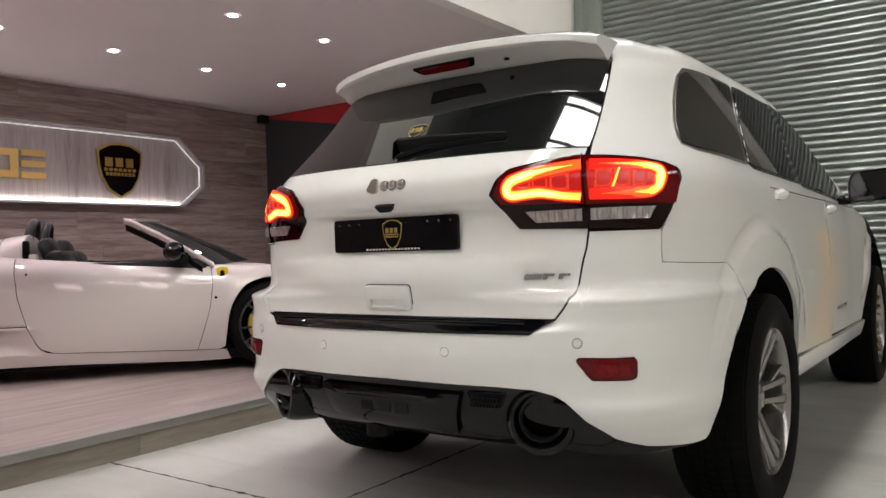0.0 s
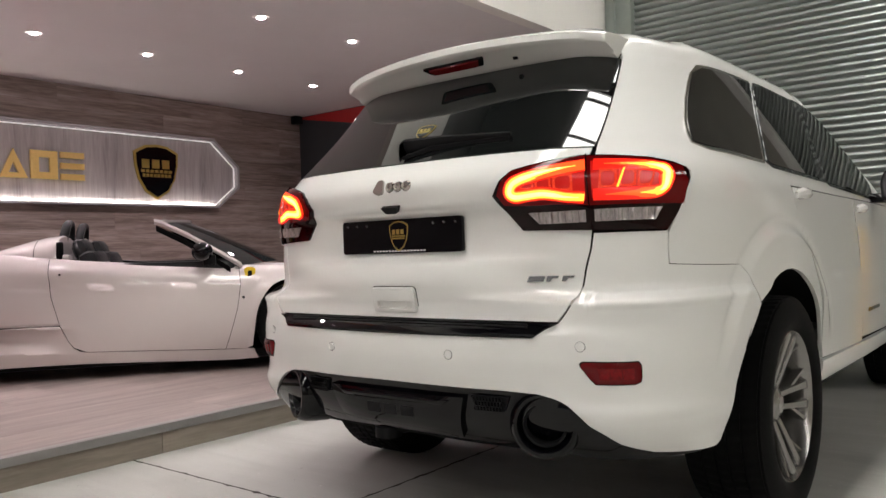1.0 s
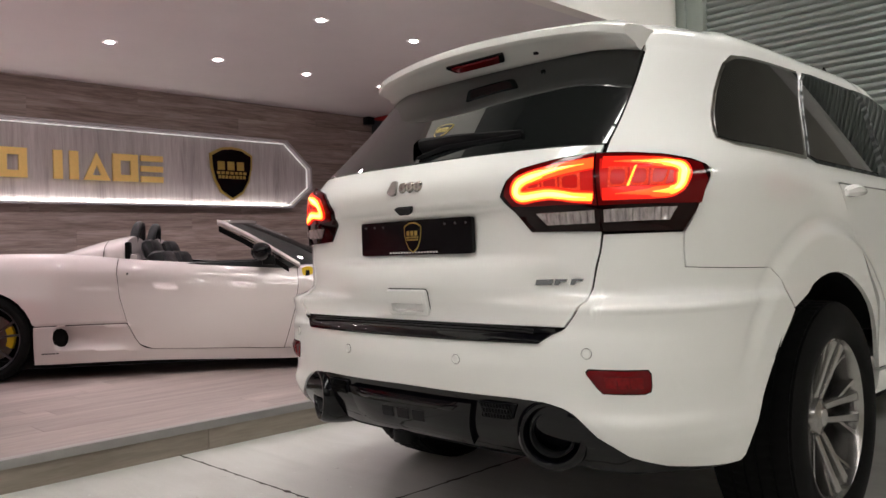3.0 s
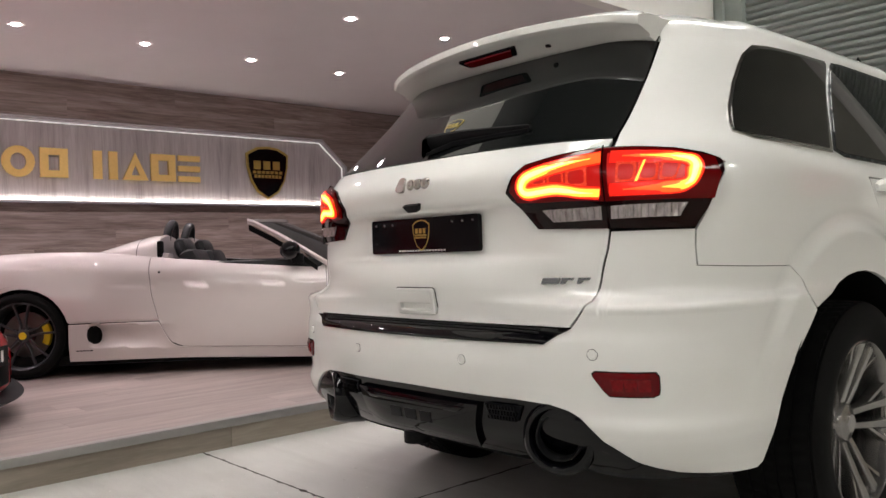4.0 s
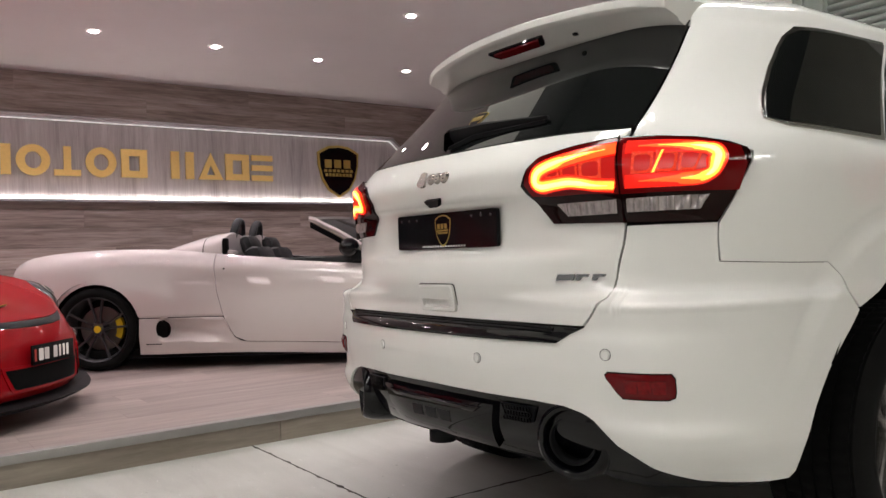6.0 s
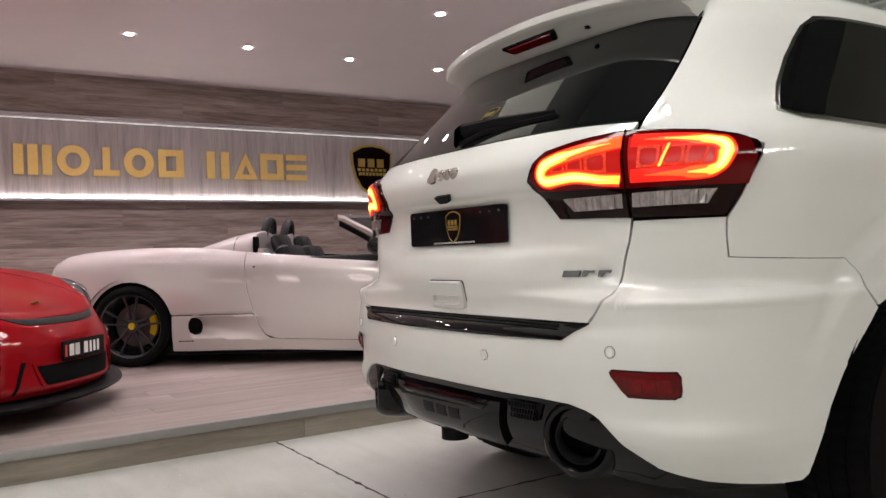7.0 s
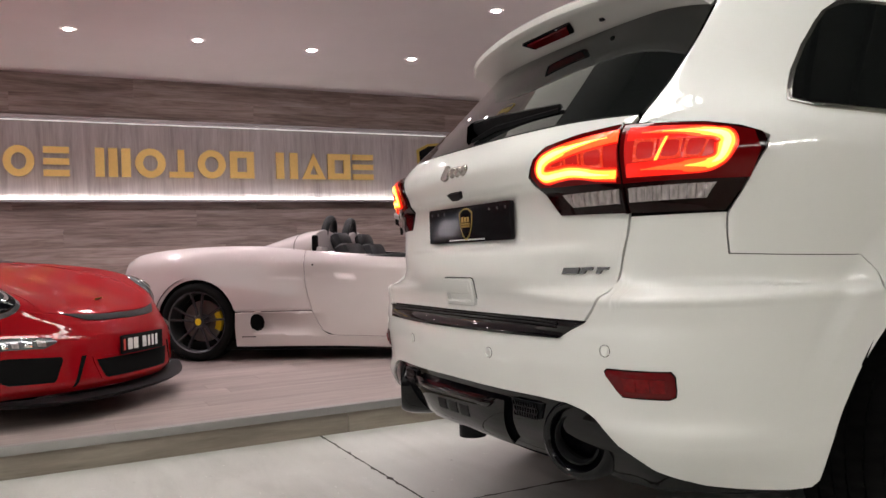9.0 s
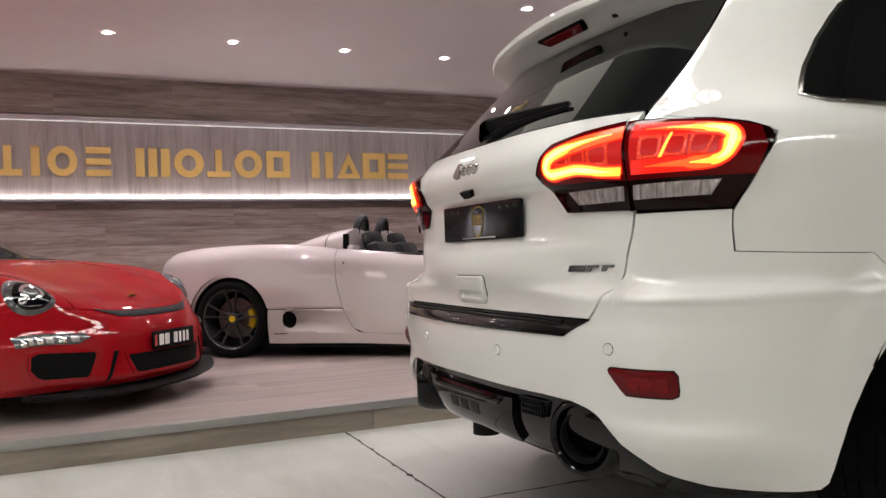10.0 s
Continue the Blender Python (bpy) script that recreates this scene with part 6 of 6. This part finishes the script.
cp_panel("bonnet_vent", [(-1.20, 4.72), (0, 4.64), (1.20, 4.72)], [(-1.75, 5.25), (0, 5.12), (1.75, 5.25)], [(-1.20, 4.72), (-1.75, 5.25)], [(1.20, 4.72), (1.75, 5.25)], BLACK_MATT, 30, 6, 0.004, 0.008, "black slot vent ahead of the bonnet", 0.002)
cp_panel("windscreen", [(-2.6, 10.1), (2.6, 10.1)], [(-2.5, 11.8), (2.5, 11.8)], [(-2.6, 10.1), (-2.5, 11.8)], [(2.6, 10.1), (2.5, 11.8)], CLEAR_GLASS, 30, 20, 0.0, 0.01, "dark tinted windscreen")
cp_panel("cowl", [(-2.6, 9.9), (2.6, 9.9)], [(-2.6, 10.12), (2.6, 10.12)], [(-2.6, 9.9), (-2.6, 10.12)], [(2.6, 9.9), (2.6, 10.12)], BLACK_MATT, 30, 5, -0.004, 0.01, "black windscreen cowl")
cp_panel("roof", [(-3.0, 11.85), (3.0, 11.85)], [(-3.0, N_ROWS), (3.0, N_ROWS)], [(-3.0, 11.85), (-3.0, N_ROWS)], [(3.0, 11.85), (3.0, N_ROWS)], RED_PAINT, 40, 40)
# lip
bm = bmesh.new()
xs = np.linspace(-0.78, 0.78, 49)
sweep(bm, [lambda a, b, x=x: (x, 0.028 - 0.30 * (abs(x) / 0.80) ** 2.4 + a * (1 - 0.75 * (abs(x) / 0.8) ** 5), 0.122 + (b - 0.02) * (1 - 0.6 * (abs(x) / 0.8) ** 5) + 0.03 * (abs(x) / 0.8) ** 4) for x in xs], [(0.0, 0.006), (0.010, 0.010), (0.011, 0.015), (-0.03, 0.026), (-0.12, 0.034), (-0.12, -0.018), (-0.03, -0.010)])
part("front_lip", bm, BLACK_MATT, coupe, "matt black splitter lip")
# plate with bars in place of its characters
m = pose(0, 0.008, 0.358, 90, 0, 180)
pl = part("number_plate", prism(bmesh.new(), rounded([(-0.186, -0.05), (0.186, -0.05), (0.186, 0.05), (-0.186, 0.05)], 0.008), lambda a, b, d: m @ Vector((a, b, d)), 0.012), PLATE_BLACK, coupe, "black number plate with pale bars", smooth=False)
for a0, a1 in ((-0.135, -0.095), (-0.085, -0.045), (-0.005, 0.03), (0.045, 0.065), (0.08, 0.1), (0.115, 0.135)):
    part("print_bar", prism(bmesh.new(), rounded([(a0, -0.03), (a1, -0.03), (a1, 0.03), (a0, 0.03)], 0.006), lambda a, b, d: m @ Vector((a, b, 0.012 + d)), 0.0015), PALE_PRINT, pl, smooth=False)
part("print_bar", prism(bmesh.new(), [(-0.172, -0.03), (-0.155, -0.03), (-0.155, 0.03), (-0.172, 0.03)], lambda a, b, d: m @ Vector((a, b, 0.012 + d)), 0.0015), mat("red_print", (0.5, 0.05, 0.04), 0.5), pl, smooth=False)
q = CP.at([0.0], [6.35], 0.0)[0]
part("bonnet_badge", prism(bmesh.new(), shield_outline(0.045, 0.06), lambda a, b, d: Vector(q) + Vector((a, b * 0.95, b * 0.26 + d)), 0.005), BADGE_GOLD, coupe, "small gold shield badge", smooth=False)
part("floor_pan", boxed((-0.62, -4.1, 0.10), (0.62, -0.40, 0.2)), GAP, coupe)
for c, n in ((-0.95, 1), (-3.31, 2)):
    for s in (1, -1):
        copy_thing(first, Matrix()).matrix_basis = pose(s * 0.78, c, 0.312, 0, 90 * s, 0)
for ob in [o for o in bpy.data.objects if o.parent == spider and o.name.startswith("wheel.") and abs(o.matrix_basis.translation.x) < 0.80]:
    ob.parent = coupe
coupe.matrix_world = pose(-2.53, -0.62, DECK_Z, 0, 0, -40)


# ---- plank wall, lit sign ----
wall_ob = bpy.data.objects["wall_display"]
board = finish("plank", boxed((-0.012, 0.0, 0.0), (0.0, 2.399, 0.1934), 0.0008), PLANK, wall_ob, smooth=False)
board.location = (WALL_X, -10.5, DECK_Z)
for row in range(15):
    z = DECK_Z + 0.194 * row
    start = -10.5 + (0.0, -1.1, -0.45, -1.7, -0.8)[row % 5]
    for k in range(8):
        y = start + 2.4 * k
        if y > BAY_END or (row == 0 and k == 0) or z > CEIL_Z:
            continue
        c = board.copy()
        scene.collection.objects.link(c)
        c.location = (WALL_X, y, z)

sign = empty("wall_sign", "backlit pale wood wall sign with gold shapes and a crest", "sign")
S0, S1, T0, T1 = -4.3, 4.44, 1.575, 2.425
outline = [(S0, 1.83), (S0 + 0.32, T0), (S1 - 0.32, T0), (S1, 1.83), (S1, 2.10), (S1 - 0.36, T1), (S0 + 0.36, T1), (S0, 2.10)]
part("back_panel", prism(bmesh.new(), outline, lambda a, b, d: (WALL_X + 0.004 + d, a, b), 0.012), SIGN_WOOD, sign, "pale grey vertical-grain wood panel", smooth=False)


def inset(points, d):
    """The outline of a convex polygon drawn in by d."""
    n, out = len(points), []
    for k in range(n):
        p0, p, p1 = (Vector(points[(k + q) % n]) for q in (-1, 0, 1))
        a, b = (p - p0).normalized(), (p1 - p).normalized()
        na, nb = Vector((-a.y, a.x)), Vector((-b.y, b.x))
        m = (na + nb).normalized()
        q = p + m * (d / max(0.3, m.dot(na)))
        out.append((q.x, q.y))
    return out


for k in range(len(outline)):
    n = len(outline)
    inner = inset(outline, 0.03)
    quad = [outline[k], outline[(k + 1) % n], inner[(k + 1) % n], inner[k]]
    part("frame_bar", prism(bmesh.new(), quad, lambda a, b, d: (WALL_X + 0.003 + d, a, b), 0.105), ACRYLIC, sign, smooth=False)
    inner2 = inset(outline, 0.039)
    quad = [inner[k], inner[(k + 1) % n], inner2[(k + 1) % n], inner2[k]]
    part("led_strip", prism(bmesh.new(), quad, lambda a, b, d: (WALL_X + 0.03 + d, a, b), 0.012), LED if k == 1 else LED_SOFT, sign, "glowing light strip", smooth=False)

part("frame_edge", sweep(bmesh.new(), [lambda a, b, y=y: (WALL_X + 0.108 + a, y, T1 + b) for y in (S0 + 0.36, S1 - 0.36)], [(0.009 * math.cos(math.pi * k / 8), 0.009 * math.sin(math.pi * k / 8)) for k in range(16)]), ACRYLIC, sign, "polished round edge of the frame")
Z0, Z1 = 1.836, 2.132


def gold_piece(pts, y0, y1, hole=None):
    """One raised plain gold shape; pts in a unit box, hole an inner loop of as many points."""
    place = lambda a, b, d: (WALL_X + 0.03 + d, y0 + a * (y1 - y0), Z0 + b * (Z1 - Z0))
    bm = bmesh.new()
    if hole is None:
        prism(bm, pts, place, 0.028)
    else:
        loops = [[bm.verts.new(place(a, b, d)) for a, b in row] for row, d in ((pts, 0.0), (pts, 0.028), (hole, 0.028), (hole, 0.0))]
        n = len(pts)
        for p, q in zip(loops, loops[1:] + loops[:1]):
            for k in range(n):
                bm.faces.new((p[k], p[(k + 1) % n], q[(k + 1) % n], q[k]))
    return part("gold_shape", bm, GOLD, sign, smooth=False)


def rect(a, b, c, d):
    return [(a, b), (c, b), (c, d), (a, d)]


def oval(r, q, n=40):
    return [(0.5 + r * math.cos(2 * math.pi * k / n), 0.5 + q * math.sin(2 * math.pi * k / n)) for k in range(n)]


# plain shapes: ring, column, pair, bars, peg, wedge, trough, block
SHAPES = {
    "ring": [(oval(0.5, 0.52), oval(0.24, 0.28))],
    "column": [(rect(0, 0, 1, 1), None)],
    "pair": [(rect(0, 0, 0.36, 1), None), (rect(0.64, 0, 1, 1), None)],
    "triple": [(rect(0, 0, 0.26, 1), None), (rect(0.37, 0, 0.63, 1), None), (rect(0.74, 0, 1, 1), None)],
    "bars": [(rect(0, 0, 1, 0.22), None), (rect(0, 0.39, 1, 0.61), None), (rect(0, 0.78, 1, 1), None)],
    "peg": [([(0, 0), (1, 0), (1, 0.21), (0.64, 0.21), (0.64, 1), (0.36, 1), (0.36, 0.21), (0, 0.21)], None)],
    "wedge": [([(0, 0), (1, 0), (0.5, 1.0)], [(0.33, 0.18), (0.67, 0.18), (0.5, 0.55)])],
    "block": [(rect(0, 0, 1, 1), rect(0.3, 0.24, 0.7, 0.76))],
}
for shape, y0, y1 in (("block", -3.10, -2.83), ("pair", -2.78, -2.51), ("bars", -2.46, -2.22), ("ring", -2.18, -1.93), ("peg", -1.89, -1.64), ("column", -1.56, -1.482), ("ring", -1.415, -1.14), ("bars", -1.064, -0.828), ("triple", -0.591, -0.253), ("ring", -0.21, 0.093), ("peg", 0.126, 0.373), ("ring", 0.419, 0.716), ("block", 0.763, 1.026), ("pair", 1.275, 1.523), ("wedge", 1.573, 1.849), ("block", 1.88, 2.156), ("bars", 2.188, 2.443)):
    for pts, hole in SHAPES[shape]:
        gold_piece(pts, y0, y1, hole)
crest("crest", Matrix.Translation((WALL_X + 0.03, 3.312, 1.98)) @ pose(0, 0, 0, 90, 0, 90), 0.57, 0.64, sign, 0.02, "black crest with a gold rim")
part("camera_mount", boxed((WALL_X + 0.0, BAY_END - 0.16, 2.76), (WALL_X + 0.11, BAY_END - 0.03, CEIL_Z), 0.015), BLACK_MATT, wall_ob, "small black ceiling camera")
